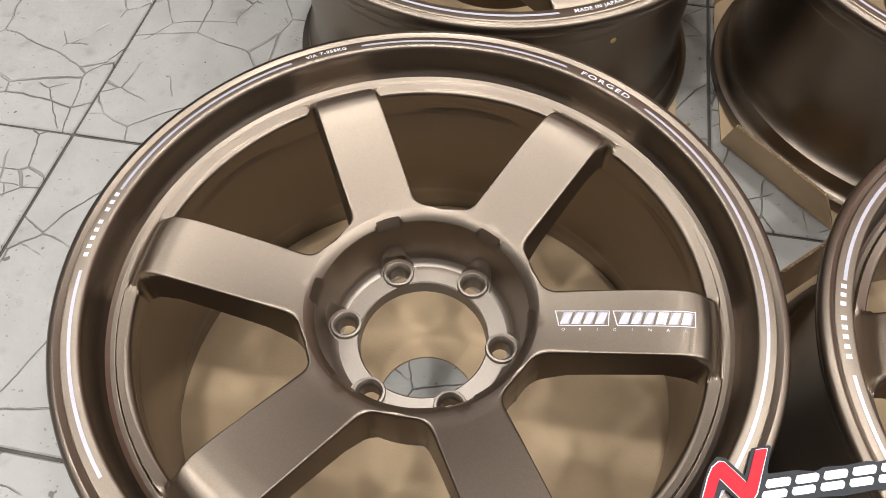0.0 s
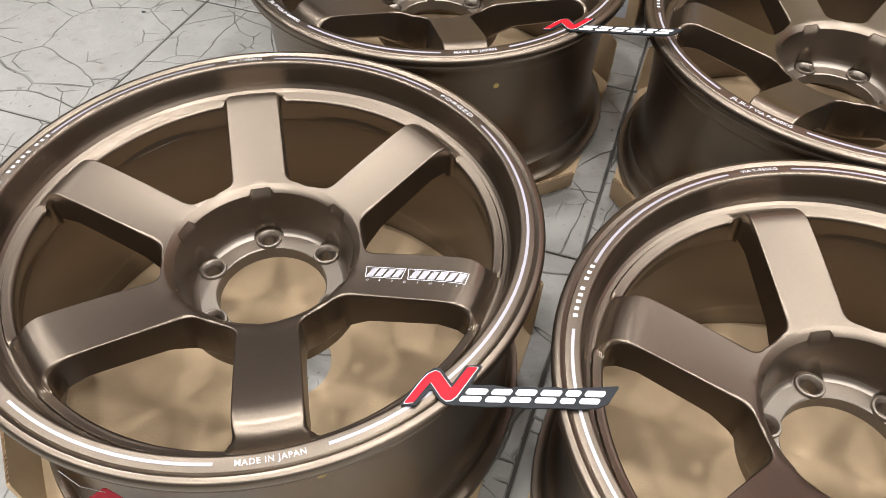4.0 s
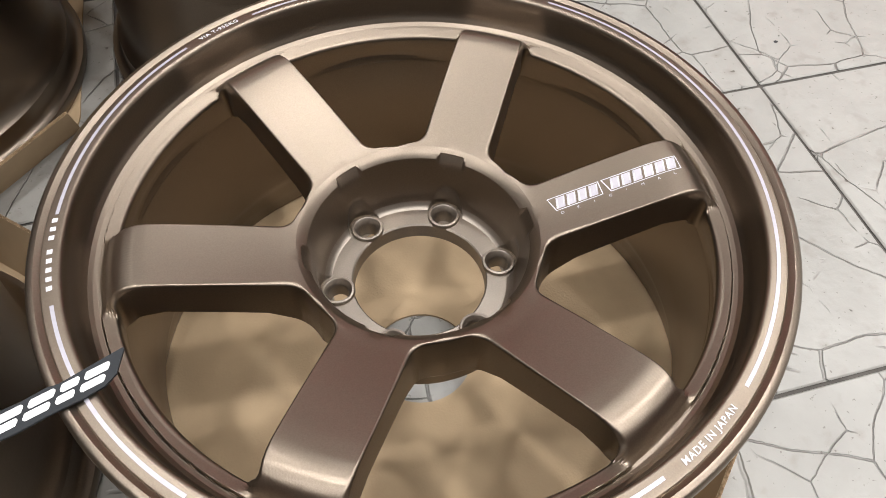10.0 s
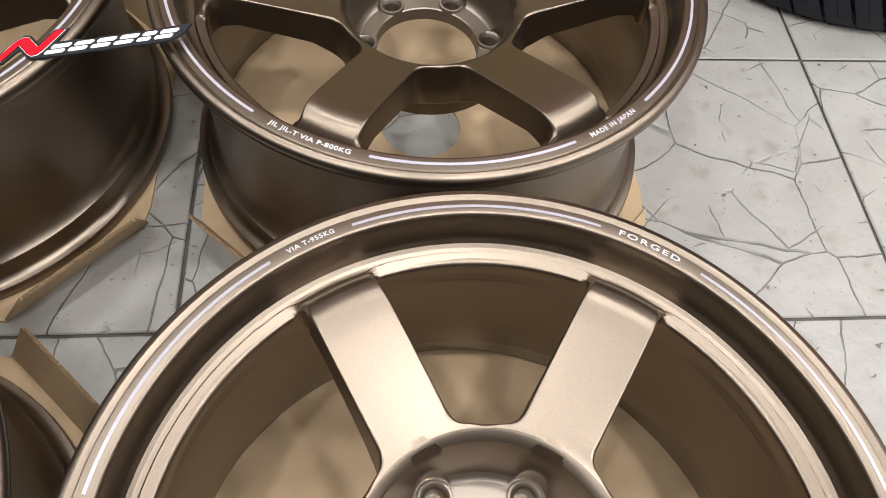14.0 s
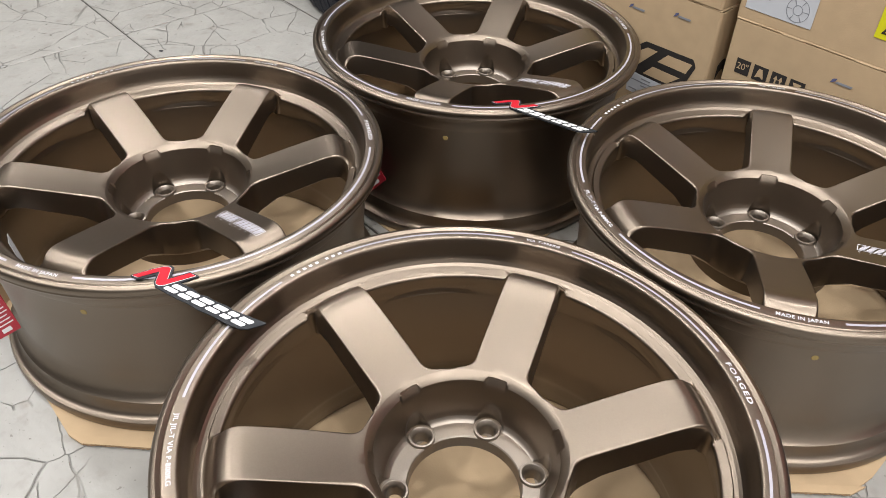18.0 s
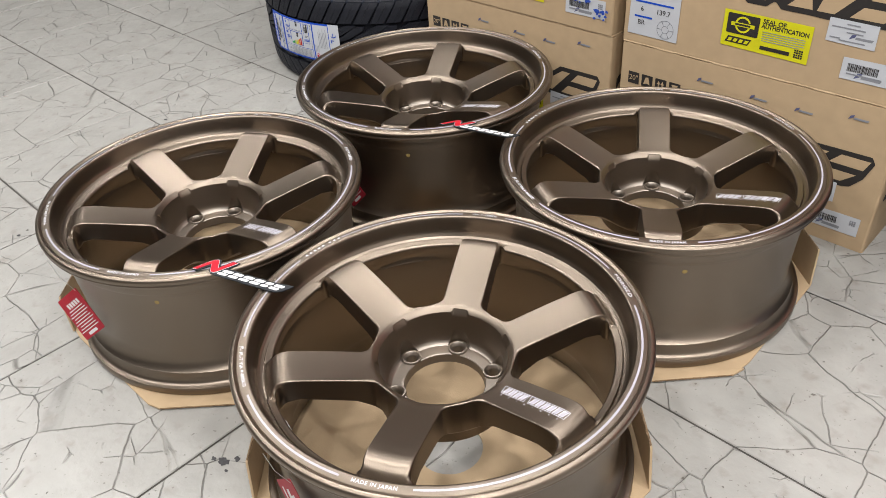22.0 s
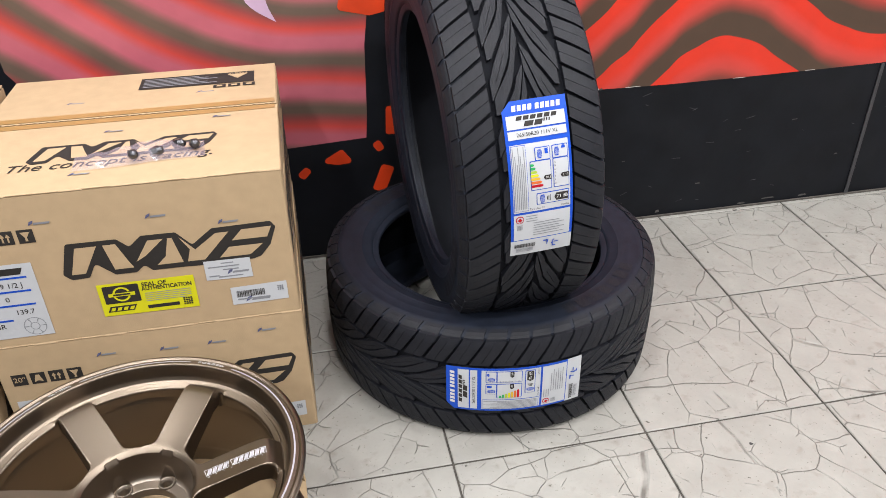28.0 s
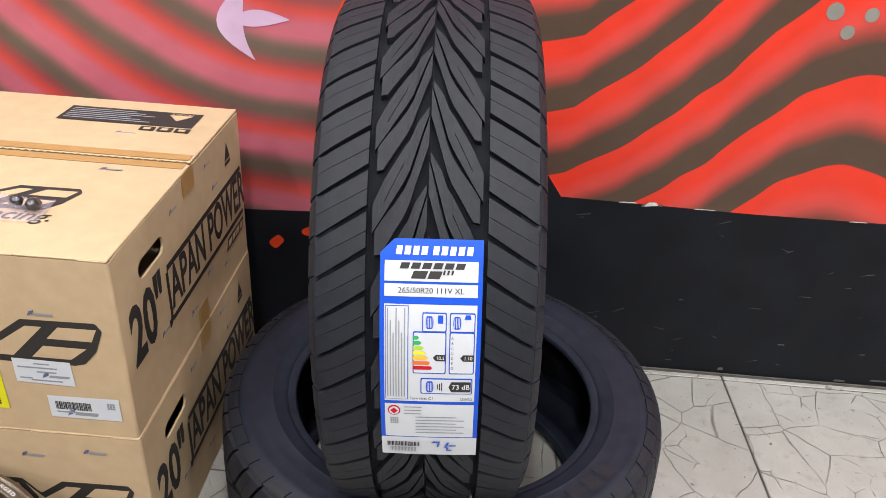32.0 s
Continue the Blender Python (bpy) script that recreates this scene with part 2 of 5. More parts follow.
def tile_material():
    m = material("cream_stamped_tile", (0.2857, 0.2779, 0.2586), 0.36, 0.0, 0.07, 16, 0.0, 100, 0.55, 9, (0.2393, 0.23, 0.2107), spread=0.035)
    nt = m.node_tree
    n, l = nt.nodes, nt.links
    b = n["Principled BSDF"]

    def node(kind, values=(), **settings):
        q = n.new(kind)
        for key, value in values:
            q.inputs[key].default_value = value
        if "operation" in settings:
            q.operation = settings["operation"]
        if "feature" in settings:
            q.feature = settings["feature"]
        return q

    def span(socket, a, c, d, e):
        q = node("ShaderNodeMapRange", ((1, a), (2, c), (3, d), (4, e)))
        l.new(socket, q.inputs[0])
        return q.outputs[0]

    def times(p, q):
        w = node("ShaderNodeMath", operation="MULTIPLY")
        l.new(p, w.inputs[0])
        l.new(q, w.inputs[1])
        return w.outputs[0]

    def noise(vector, scale, detail):
        q = node("ShaderNodeTexNoise", (("Scale", scale), ("Detail", detail)))
        l.new(vector, q.inputs["Vector"])
        return q

    # every tile shows its own cut of the pattern
    coord, info = n.new("ShaderNodeTexCoord"), n.new("ShaderNodeObjectInfo")
    shift = node("ShaderNodeVectorMath", ((1, (37.0, 53.0, 0.0)),), operation="MULTIPLY")
    l.new(info.outputs["Random"], shift.inputs[0])
    place = node("ShaderNodeVectorMath", operation="ADD")
    l.new(coord.outputs["Object"], place.inputs[0])
    l.new(shift.outputs[0], place.inputs[1])
    # the stamped lines are a little ragged
    fray = noise(place.outputs[0], 90, 2)
    ragged = node("ShaderNodeVectorMath", ((1, (0.0028, 0.0028, 0.0)),), operation="MULTIPLY_ADD")
    l.new(fray.outputs["Color"], ragged.inputs[0])
    l.new(place.outputs[0], ragged.inputs[2])
    here = ragged.outputs[0]

    def cracks(scale, bend, width, offset):
        warp = noise(here, 7 + offset, 2)
        add = node("ShaderNodeVectorMath", ((1, (bend, bend, 0.0)),), operation="MULTIPLY_ADD")
        l.new(warp.outputs["Color"], add.inputs[0])
        l.new(here, add.inputs[2])
        more = node("ShaderNodeVectorMath", ((1, (offset, offset * 1.7, 0.0)),), operation="ADD")
        l.new(add.outputs[0], more.inputs[0])
        cell = node("ShaderNodeTexVoronoi", (("Scale", scale),), feature="DISTANCE_TO_EDGE")
        l.new(more.outputs[0], cell.inputs["Vector"])
        return span(cell.outputs["Distance"], width * scale * 0.35, width * scale, 1, 0)

    wide_on = span(noise(here, 7, 3).outputs[0], 0.36, 0.46, 0.30, 1.0)
    fine_on = span(noise(here, 11, 3).outputs[0], 0.52, 0.58, 0.0, 0.9)

    def joined(scale_a, scale_b):
        both = node("ShaderNodeMath", operation="MAXIMUM")
        l.new(times(cracks(6.6, 0.040, scale_a, 0.0), wide_on), both.inputs[0])
        l.new(times(cracks(11.0, 0.026, scale_b, 4.3), fine_on), both.inputs[1])
        return both.outputs[0]

    # a thin dirty line in the bottom of a wider groove
    dirt = times(joined(0.00075, 0.00055), span(noise(here, 14, 4).outputs[0], 0.36, 0.58, 0.10, 0.72))
    groove = joined(0.0011, 0.0009)
    color = b.inputs["Base Color"].links[0].from_socket
    for mask, shade in ((dirt, (0.050, 0.044, 0.038, 1)), (span(noise(here, 60, 2).outputs[0], 0.725, 0.75, 0, 0.85), (0.05, 0.043, 0.036, 1)), (span(noise(here, 170, 2).outputs[0], 0.69, 0.74, 0, 0.6), (0.086, 0.072, 0.06, 1)), (span(noise(here, 30, 6).outputs[0], 0.58, 0.74, 0, 0.5), (0.171, 0.15, 0.128, 1))):
        mix = n.new("ShaderNodeMixRGB")
        mix.inputs[2].default_value = shade
        l.new(mask, mix.inputs[0])
        l.new(color, mix.inputs[1])
        color = mix.outputs[0]
    l.new(color, b.inputs["Base Color"])
    ripple = span(noise(here, 60, 6).outputs[0], 0.3, 0.7, 0.0, 0.26)
    depth = node("ShaderNodeMath", operation="ADD")
    l.new(groove, depth.inputs[0])
    l.new(ripple, depth.inputs[1])
    bump = n.new("ShaderNodeBump")
    bump.invert = True
    bump.inputs["Strength"].default_value = 1.0
    bump.inputs["Distance"].default_value = 0.0022
    l.new(depth.outputs[0], bump.inputs["Height"])
    l.new(bump.outputs[0], b.inputs["Normal"])
    l.new(span(noise(here, 20, 5).outputs[0], 0.3, 0.7, 0.28, 0.46), b.inputs["Roughness"])
    return m


TILE_MAT = tile_material()
floor = tagged(hang("floor", mesh_from("floor", *plate([(-4.2, -3.2), (5.2, -3.2), (5.2, WALL_Y + 0.1), (-4.2, WALL_Y + 0.1)], 0.05, -0.0535), GROUT)), "cream stamped flagstone-pattern ceramic tile floor with grey grout", "floor", kind="structure")


def floor_stain(x, y, size, seed):
    """A small dark blot dried on a tile."""
    rng = random.Random(seed)
    ring = [(x + size * (0.55 + 0.6 * rng.random()) * math.cos(a) * 1.3, y + size * (0.55 + 0.6 * rng.random()) * math.sin(a)) for a in np.linspace(0, 2 * math.pi, 17, endpoint=False)]
    hang("stain", mesh_from("stain", *plate(ring, 0.0002, 0.0005), STAIN), floor, "small dark dried blot")


STAIN = material("dark_dried_blot", (0.03214, 0.03, 0.03214), 0.6, 0.0, 0.3, 200)
for sx, sy, size, seed in ((0.334, -0.243, 0.009, 1), (0.318, -0.250, 0.004, 2), (0.346, -0.226, 0.005, 3), (0.352, -0.250, 0.003, 4), (-0.62, 0.62, 0.004, 5), (-0.80, 0.31, 0.005, 6), (1.55, 0.43, 0.004, 7), (1.72, 0.62, 0.004, 8), (1.18, 0.36, 0.003, 9), (-0.55, -0.20, 0.004, 10)):
    floor_stain(sx, sy, size, seed)


def floor_tiles():
    """Tiles laid from the shop wall outwards; those that meet the wall are cut."""
    s, h, bev = TILE - 0.0042, 0.004, 0.0016

    def tile_mesh(w, d):
        bm = block(w, d, h, bev, 1)
        me = bpy.data.meshes.new("tile")
        bm.to_mesh(me)
        bm.free()
        me.materials.append(TILE_MAT)
        return me

    full = tile_mesh(s, s)
    top = GY + 2 * TILE
    cut = tile_mesh(s, WALL_Y - top - 0.002)
    for i in range(-12, 9):
        x = GX + (i + 0.5) * TILE
        for j in range(-9, 2):
            ob = hang("tile", full, floor, m=pose(x, GY + (j + 0.5) * TILE, -0.002 + random.uniform(-0.0003, 0.0003), random.uniform(-0.08, 0.08), random.uniform(-0.08, 0.08)))
        hang("tile", cut, floor, m=pose(x, (top + WALL_Y) / 2, -0.002))


# ---- walls and ceiling ----
def mural_material():
    """Sprayed rings: red and brown hills on one side, pink and olive bowls on the other."""
    m = bpy.data.materials.new("spray_mural_paint")
    m.use_nodes = True
    nt = m.node_tree
    n, l = nt.nodes, nt.links
    b = n["Principled BSDF"]
    b.inputs["Roughness"].default_value = 0.38
    pos = n.new("ShaderNodeNewGeometry")
    warp = n.new("ShaderNodeTexNoise")
    warp.inputs["Scale"].default_value = 1.9
    warp.inputs["Detail"].default_value = 1
    l.new(pos.outputs["Position"], warp.inputs["Vector"])
    centre = n.new("ShaderNodeVectorMath")
    centre.operation = "SUBTRACT"
    centre.inputs[1].default_value = (0.5, 0.5, 0.5)
    l.new(warp.outputs["Color"], centre.inputs[0])

    def rings(at, squash, shake, period, shift, stops):
        add = n.new("ShaderNodeVectorMath")
        add.operation = "MULTIPLY_ADD"
        add.inputs[1].default_value = (shake, 0.0, shake)
        l.new(centre.outputs[0], add.inputs[0])
        l.new(pos.outputs["Position"], add.inputs[2])
        sub = n.new("ShaderNodeVectorMath")
        sub.operation = "SUBTRACT"
        sub.inputs[1].default_value = at
        l.new(add.outputs[0], sub.inputs[0])
        mul = n.new("ShaderNodeVectorMath")
        mul.operation = "MULTIPLY"
        mul.inputs[1].default_value = (squash, 0, 1)
        l.new(sub.outputs[0], mul.inputs[0])
        far = n.new("ShaderNodeVectorMath")
        far.operation = "LENGTH"
        l.new(mul.outputs[0], far.inputs[0])
        scale = n.new("ShaderNodeMath")
        scale.operation = "MULTIPLY_ADD"
        scale.inputs[1].default_value, scale.inputs[2].default_value = 1 / period, shift
        l.new(far.outputs["Value"], scale.inputs[0])
        frac = n.new("ShaderNodeMath")
        frac.operation = "FRACT"
        l.new(scale.outputs[0], frac.inputs[0])
        ramp = n.new("ShaderNodeValToRGB")
        e = ramp.color_ramp.elements
        e[0].position, e[0].color = stops[0][0], (*stops[0][1], 1)
        e[1].position, e[1].color = stops[-1][0], (*stops[-1][1], 1)
        for p, c in stops[1:-1]:
            e.new(p).color = (*c, 1)
        l.new(frac.outputs[0], ramp.inputs[0])
        return ramp.outputs[0]

    brown, red, hot, pale = (0.06071, 0.03429, 0.02143), (0.4429, 0.01571, 0.008571), (0.5714, 0.025, 0.008571), (0.4571, 0.04643, 0.03571)
    olive, pink, rose = (0.1071, 0.075, 0.05714), (0.4143, 0.1, 0.1357), (0.4857, 0.05357, 0.04286)
    split = n.new("ShaderNodeSeparateXYZ")
    l.new(pos.outputs["Position"], split.inputs[0])

    def ramp_of(socket, a, c, stops, bend):
        span = n.new("ShaderNodeMapRange")
        span.inputs[1].default_value, span.inputs[2].default_value = a, c
        l.new(socket, span.inputs[0])
        ramp = n.new("ShaderNodeValToRGB")
        ramp.color_ramp.interpolation = bend
        e = ramp.color_ramp.elements
        e[0].position, e[0].color = stops[0][0], (*stops[0][1], 1)
        e[1].position, e[1].color = stops[-1][0], (*stops[-1][1], 1)
        for p, col in stops[1:-1]:
            e.new(p).color = (*col, 1)
        l.new(span.outputs[0], ramp.inputs[0])
        return ramp.outputs[0]

    def calc(op, p, q, r=None):
        w = n.new("ShaderNodeMath")
        w.operation = op
        for k, value in enumerate((p, q) if r is None else (p, q, r)):
            if isinstance(value, (int, float)):
                w.inputs[k].default_value = value
            else:
                l.new(value, w.inputs[k])
        return w.outputs[0]

    # the hill line that all the red bands follow, one above the other
    line = [(1.40, -0.25), (1.52, -0.22), (1.63, -0.18), (1.72, -0.12), (1.80, -0.055), (1.908, 0.05), (1.99, 0.104), (2.08, 0.115), (2.20, 0.06), (2.333, -0.03), (2.45, -0.085), (2.60, -0.10), (2.90, -0.05)]
    rise = ramp_of(split.outputs["X"], 1.4, 2.9, [((x - 1.4) / 1.5, ((c + 0.3) / 0.5,) * 3) for x, c in line], "CARDINAL")
    rise = calc("MULTIPLY_ADD", rise, 0.5, -0.3)
    step = n.new("ShaderNodeMapRange")
    step.inputs[1].default_value, step.inputs[2].default_value, step.inputs[3].default_value, step.inputs[4].default_value = 1.5, 1.85, 0.140, 0.190
    l.new(split.outputs["X"], step.inputs[0])
    shake = n.new("ShaderNodeSeparateXYZ")
    l.new(centre.outputs[0], shake.inputs[0])
    level = calc("ADD", calc("SUBTRACT", calc("SUBTRACT", split.outputs["Z"], 0.430), rise), calc("MULTIPLY", shake.outputs["X"], 0.05))
    turn = calc("FRACT", calc("ADD", calc("DIVIDE", level, step.outputs[0]), 4.0), 0.0)
    hills = ramp_of(turn, 0.0, 1.0, [(0.0, red), (0.012, brown), (0.32, brown), (0.42, (0.2143, 0.03571, 0.025)), (0.55, pale), (0.66, (0.5286, 0.03929, 0.02857)), (0.80, hot), (1.0, hot)], "LINEAR")
    bowls = rings((1.08, 0, 1.32), 0.88, 0.09, 0.128, 0.05, [(0.0, olive), (0.10, olive), (0.24, (0.2429, 0.05, 0.05)), (0.40, rose), (0.58, pink), (0.78, pink), (0.92, (0.1714, 0.08571, 0.075)), (1.0, olive)])
    side = n.new("ShaderNodeMapRange")
    side.inputs[1].default_value, side.inputs[2].default_value = 1.28, 1.36
    l.new(split.outputs["X"], side.inputs[0])
    mix = n.new("ShaderNodeMixRGB")
    l.new(side.outputs[0], mix.inputs[0])
    l.new(bowls, mix.inputs[1])
    l.new(hills, mix.inputs[2])
    grain = n.new("ShaderNodeTexNoise")
    grain.inputs["Scale"].default_value = 14
    grain.inputs["Detail"].default_value = 5
    l.new(pos.outputs["Position"], grain.inputs["Vector"])
    tone = n.new("ShaderNodeMapRange")
    tone.inputs[3].default_value, tone.inputs[4].default_value = 0.82, 1.15
    l.new(grain.outputs[0], tone.inputs[0])
    hsv = n.new("ShaderNodeHueSaturation")
    l.new(mix.outputs[0], hsv.inputs["Color"])
    l.new(tone.outputs[0], hsv.inputs["Value"])
    l.new(hsv.outputs[0], b.inputs["Base Color"])
    return m


MURAL = mural_material()
BLACK_WALL = material("black_wall_paint", (0.0046, 0.0054, 0.0080), 0.55, 0.0, 0.25, 12, 0.12, 60, 0.45, 7, (0.0105, 0.0112, 0.0140))

BLACK_WALL.node_tree.nodes["Principled BSDF"].inputs["Specular IOR Level"].default_value = 0.18


def slab(name, lo, hi, mat, label, category):
    size = [b - a for a, b in zip(lo, hi)]
    return tagged(part(name, block(*size, at=[(a + b) / 2 for a, b in zip(lo, hi)]), mat), label, category, kind="structure")


wall_north = slab("wall_north", (-4.2, WALL_Y, -0.05), (5.2, WALL_Y + 0.12, 3.0), MURAL, "shop wall with a red and brown spray-painted mural", "wall")


def wall_patch(name, points, mat, lift, label=""):
    """A flat painted shape on the mural wall, points in x and z."""
    v, f = plate(points, 0.0003)
    me = mesh_from(name, [(x, WALL_Y - lift * 0.35 - t, z) for x, z, t in v], [q[::-1] for q in f], mat)
    return hang(name, me, wall_north, label)


LILAC = material("lilac_spray_paint", (0.4714, 0.3286, 0.4714), 0.4, 0.0, 0.10, 14)
SHARD = material("orange_spray_paint", (0.5143, 0.03929, 0.007143), 0.4, 0.0, 0.15, 14)
TEAL_GREY = material("grey_spray_paint", (0.1857, 0.1786, 0.1571), 0.4, 0.0, 0.2, 9)
# unseen grey area added above the mural to tone the wheels' reflections
wall_patch("unseen_upper_wall", [(-4.2, 1.55), (5.2, 1.55), (5.2, 3.0), (-4.2, 3.0)], UPPER_WALL_UNSEEN, 0.0, "plain grey upper wall, added out of view")
wall_patch("black_dado", [(-4.2, 0.0), (5.2, 0.0), (5.2, 0.43), (2.6, 0.432), (2.2, 0.426), (1.9, 0.424), (1.5, 0.43), (1.45, 0.50), (1.36, 0.66), (1.22, 0.71), (1.085, 0.69), (1.072, 0.60), (1.066, 0.42), (1.06, 0.352), (0.84, 0.341), (0.4, 0.345), (0.235, 0.60), (0.19, 1.4), (-4.2, 1.4)], BLACK_WALL, 0.0, "black painted lower wall")
wall_patch("red_splash", rounded([(1.012, 0.69), (1.03, 0.78), (1.065, 0.86), (1.25, 0.98), (1.30, 0.80), (1.18, 0.69), (1.09, 0.672)], [0.01, 0.03, 0.03, 0.02, 0.05, 0.04, 0.03]), SHARD, 0.0014, "orange-red painted splash")
for pts in ([(0.930, 0.292), (0.993, 0.326), (1.022, 0.284), (0.98, 0.281)], [(1.116, 0.436), (1.146, 0.432), (1.162, 0.354), (1.112, 0.356)], [(1.073, 0.331), (1.093, 0.344), (1.108, 0.316), (1.088, 0.307)], [(1.066, 0.197), (1.097, 0.271), (1.131, 0.259), (1.102, 0.185)], [(0.868, 0.262), (0.893, 0.285), (0.908, 0.270), (0.885, 0.245)], [(1.142, 0.30), (1.165, 0.315), (1.18, 0.28), (1.155, 0.265)], [(-0.10, 0.55), (-0.07, 0.72), (0.03, 0.66), (0.015, 0.565)], [(0.02, 0.70), (0.06, 0.90), (0.10, 0.74)]):
    wall_patch("orange_shard", rounded(pts, [0.008] * len(pts), 3), SHARD, 0.0016)


def leaf(base, tip, wide, bend=0.0):
    """A pointed leaf from base to tip."""
    p, q = Vector(base), Vector(tip)
    d = q - p
    side = Vector((-d.y, d.x)).normalized()
    out = []
    for k in range(13):
        f = k / 12
        out.append(p + d * f + side * (wide * math.sin(math.pi * f ** 0.8) + bend * math.sin(math.pi * f)))
    for k in range(11, 0, -1):
        f = k / 12
        out.append(p + d * f + side * (-wide * math.sin(math.pi * f ** 0.8) + bend * math.sin(math.pi * f)))
    return out


for nth, (base, tip, wide, bend) in enumerate((((0.846, 0.812), (0.866, 0.672), 0.026, -0.036), ((0.822, 0.747), (0.938, 0.756), 0.016, 0.004), ((0.075, 0.560), (0.115, 0.640), 0.018, 0.0))):
    wall_patch("lilac_petal", leaf(base, tip, wide, bend), LILAC, 0.0016 + 0.002 * nth, "lilac painted petal")
wall_patch("grey_cloud", rounded([(2.20, 0.88), (2.23, 0.82), (2.30, 0.765), (2.40, 0.740), (2.70, 0.75), (2.8, 1.1), (2.3, 1.1)], [0.02, 0.05, 0.05, 0.05, 0.1, 0.05, 0.05]), TEAL_GREY, 0.0014, "grey painted cloud")
for dx, dz, dr in ((1.978, 0.809, 0.013), (2.012, 0.843, 0.013), (1.945, 0.845, 0.016)):
    wall_patch("grey_dot", [(dx + dr * math.cos(a), dz + dr * math.sin(a)) for a in np.linspace(0, 2 * math.pi, 20, endpoint=False)], TEAL_GREY, 0.0016)
hang("panel_joint", mesh_from("panel_joint", *plate([(2.568, WALL_Y - 0.004), (2.580, WALL_Y - 0.004), (2.580, WALL_Y - 0.0012), (2.568, WALL_Y - 0.0012)], 0.43, 0.0), STEEL), wall_north, "dark metal strip at a panel joint")
for cx, cz, w, h in ((1.68, 0.426, 0.022, 0.010), (1.71, 0.428, 0.010, 0.006), (2.05, 0.10, 0.018, 0.004), (2.21, 0.012, 0.03, 0.006), (1.93, 0.018, 0.014, 0.010), (2.30, 0.02, 0.05, 0.005), (2.42, 0.016, 0.03, 0.007), (1.80, 0.20, 0.012, 0.003), (2.33, 0.28, 0.02, 0.003), (2.5, 0.15, 0.012, 0.005)):
    wall_patch("paint_chip", rounded([(cx - w / 2, cz - h / 2), (cx + w / 2, cz - h * 0.3), (cx + w * 0.3, cz + h / 2), (cx - w * 0.35, cz + h * 0.3)], [0.001] * 4, 2), PLASTER, 0.0018)
SCUFF = material("pale_scuff", (0.055, 0.055, 0.06), 0.7, 0.0, 0.3, 90)
rng = random.Random(11)
for k in range(34):
    cx, cz, w = rng.uniform(1.5, 2.75), rng.uniform(0.02, 0.40), rng.uniform(0.006, 0.030)
    tilt, thin = rng.uniform(-0.5, 0.5), rng.uniform(0.0004, 0.0012)
    wall_patch("scuff", [(cx - w / 2, cz - w * tilt / 2), (cx + w / 2, cz + w * tilt / 2 - thin), (cx + w / 2, cz + w * tilt / 2 + thin), (cx, cz + thin)], SCUFF, 0.0022)
CHALK = material("bare_white_plaster", (0.50, 0.49, 0.48), 0.8, 0.0, 0.1, 60)
for cx, cz, w, h in ((1.690, 0.4285, 0.030, 0.011), (1.640, 0.4290, 0.050, 0.003), (1.80, 0.4262, 0.060, 0.0022), (2.12, 0.4252, 0.050, 0.002), (2.34, 0.4290, 0.040, 0.002)):
    wall_patch("bare_patch", rounded([(cx - w / 2, cz - h / 2), (cx + w / 2, cz - h * 0.2), (cx + w * 0.3, cz + h / 2), (cx - w * 0.2, cz + h * 0.4)], [0.0008] * 4, 2), CHALK, 0.0026, "bare white plaster where paint chipped")
slab("baseboard", (-4.2, WALL_Y - 0.006, 0.0), (5.2, WALL_Y - 0.0014, 0.006), GROUT, "thin grey mortar line at the wall foot", "trim")
# unseen walls and ceiling close the room; tones set for the wheels' reflections
slab("wall_south", (-4.2, -3.3, -0.05), (5.2, -3.2, 3.0), PLASTER, "plain dark painted shop wall", "wall")
slab("wall_west", (-4.3, -3.3, -0.05), (-4.2, WALL_Y + 0.12, 3.0), PLASTER, "plain dark painted shop wall", "wall")
# added as a reflector: brightens the carton sides and wheel barrels
slab("wall_east", (5.2, -3.3, -0.05), (5.3, WALL_Y + 0.12, 3.0), BOUNCE_WALL, "plain white wall, unseen, added to bounce light", "wall")
slab("ceiling", (-4.3, -3.3, 3.0), (5.3, WALL_Y + 0.12, 3.1), CEILING, "plain pale shop ceiling board", "ceiling")

# ---- bronze wheels ----
RIM_Z = 0.252
SPOKE_TOP = [(0.0960, -0.0490), (0.0968, -0.0484), (0.0985, -0.0478), (0.101, -0.0470), (0.109, -0.045), (0.15, -0.0325), (0.19, -0.0205), (0.204, -0.0168), (0.212, -0.0158), (0.219, -0.0172), (0.226, -0.0215), (0.231, -0.0275), (0.235, -0.0330), (0.2385, -0.0358), (0.2410, -0.0357), (0.2440, -0.0343), (0.2470, -0.0318)]
LUG_R, BORE_R = 0.06985, 0.0570


def height(r):
    """Height of the wheel's front face at the radius r."""
    for (a, za), (b, zb) in zip(SPOKE_TOP, SPOKE_TOP[1:]):
        if r <= b:
            f = max(0.0, (r - a) / (b - a))
            return za + (zb - za) * f
    return SPOKE_TOP[-1][1]


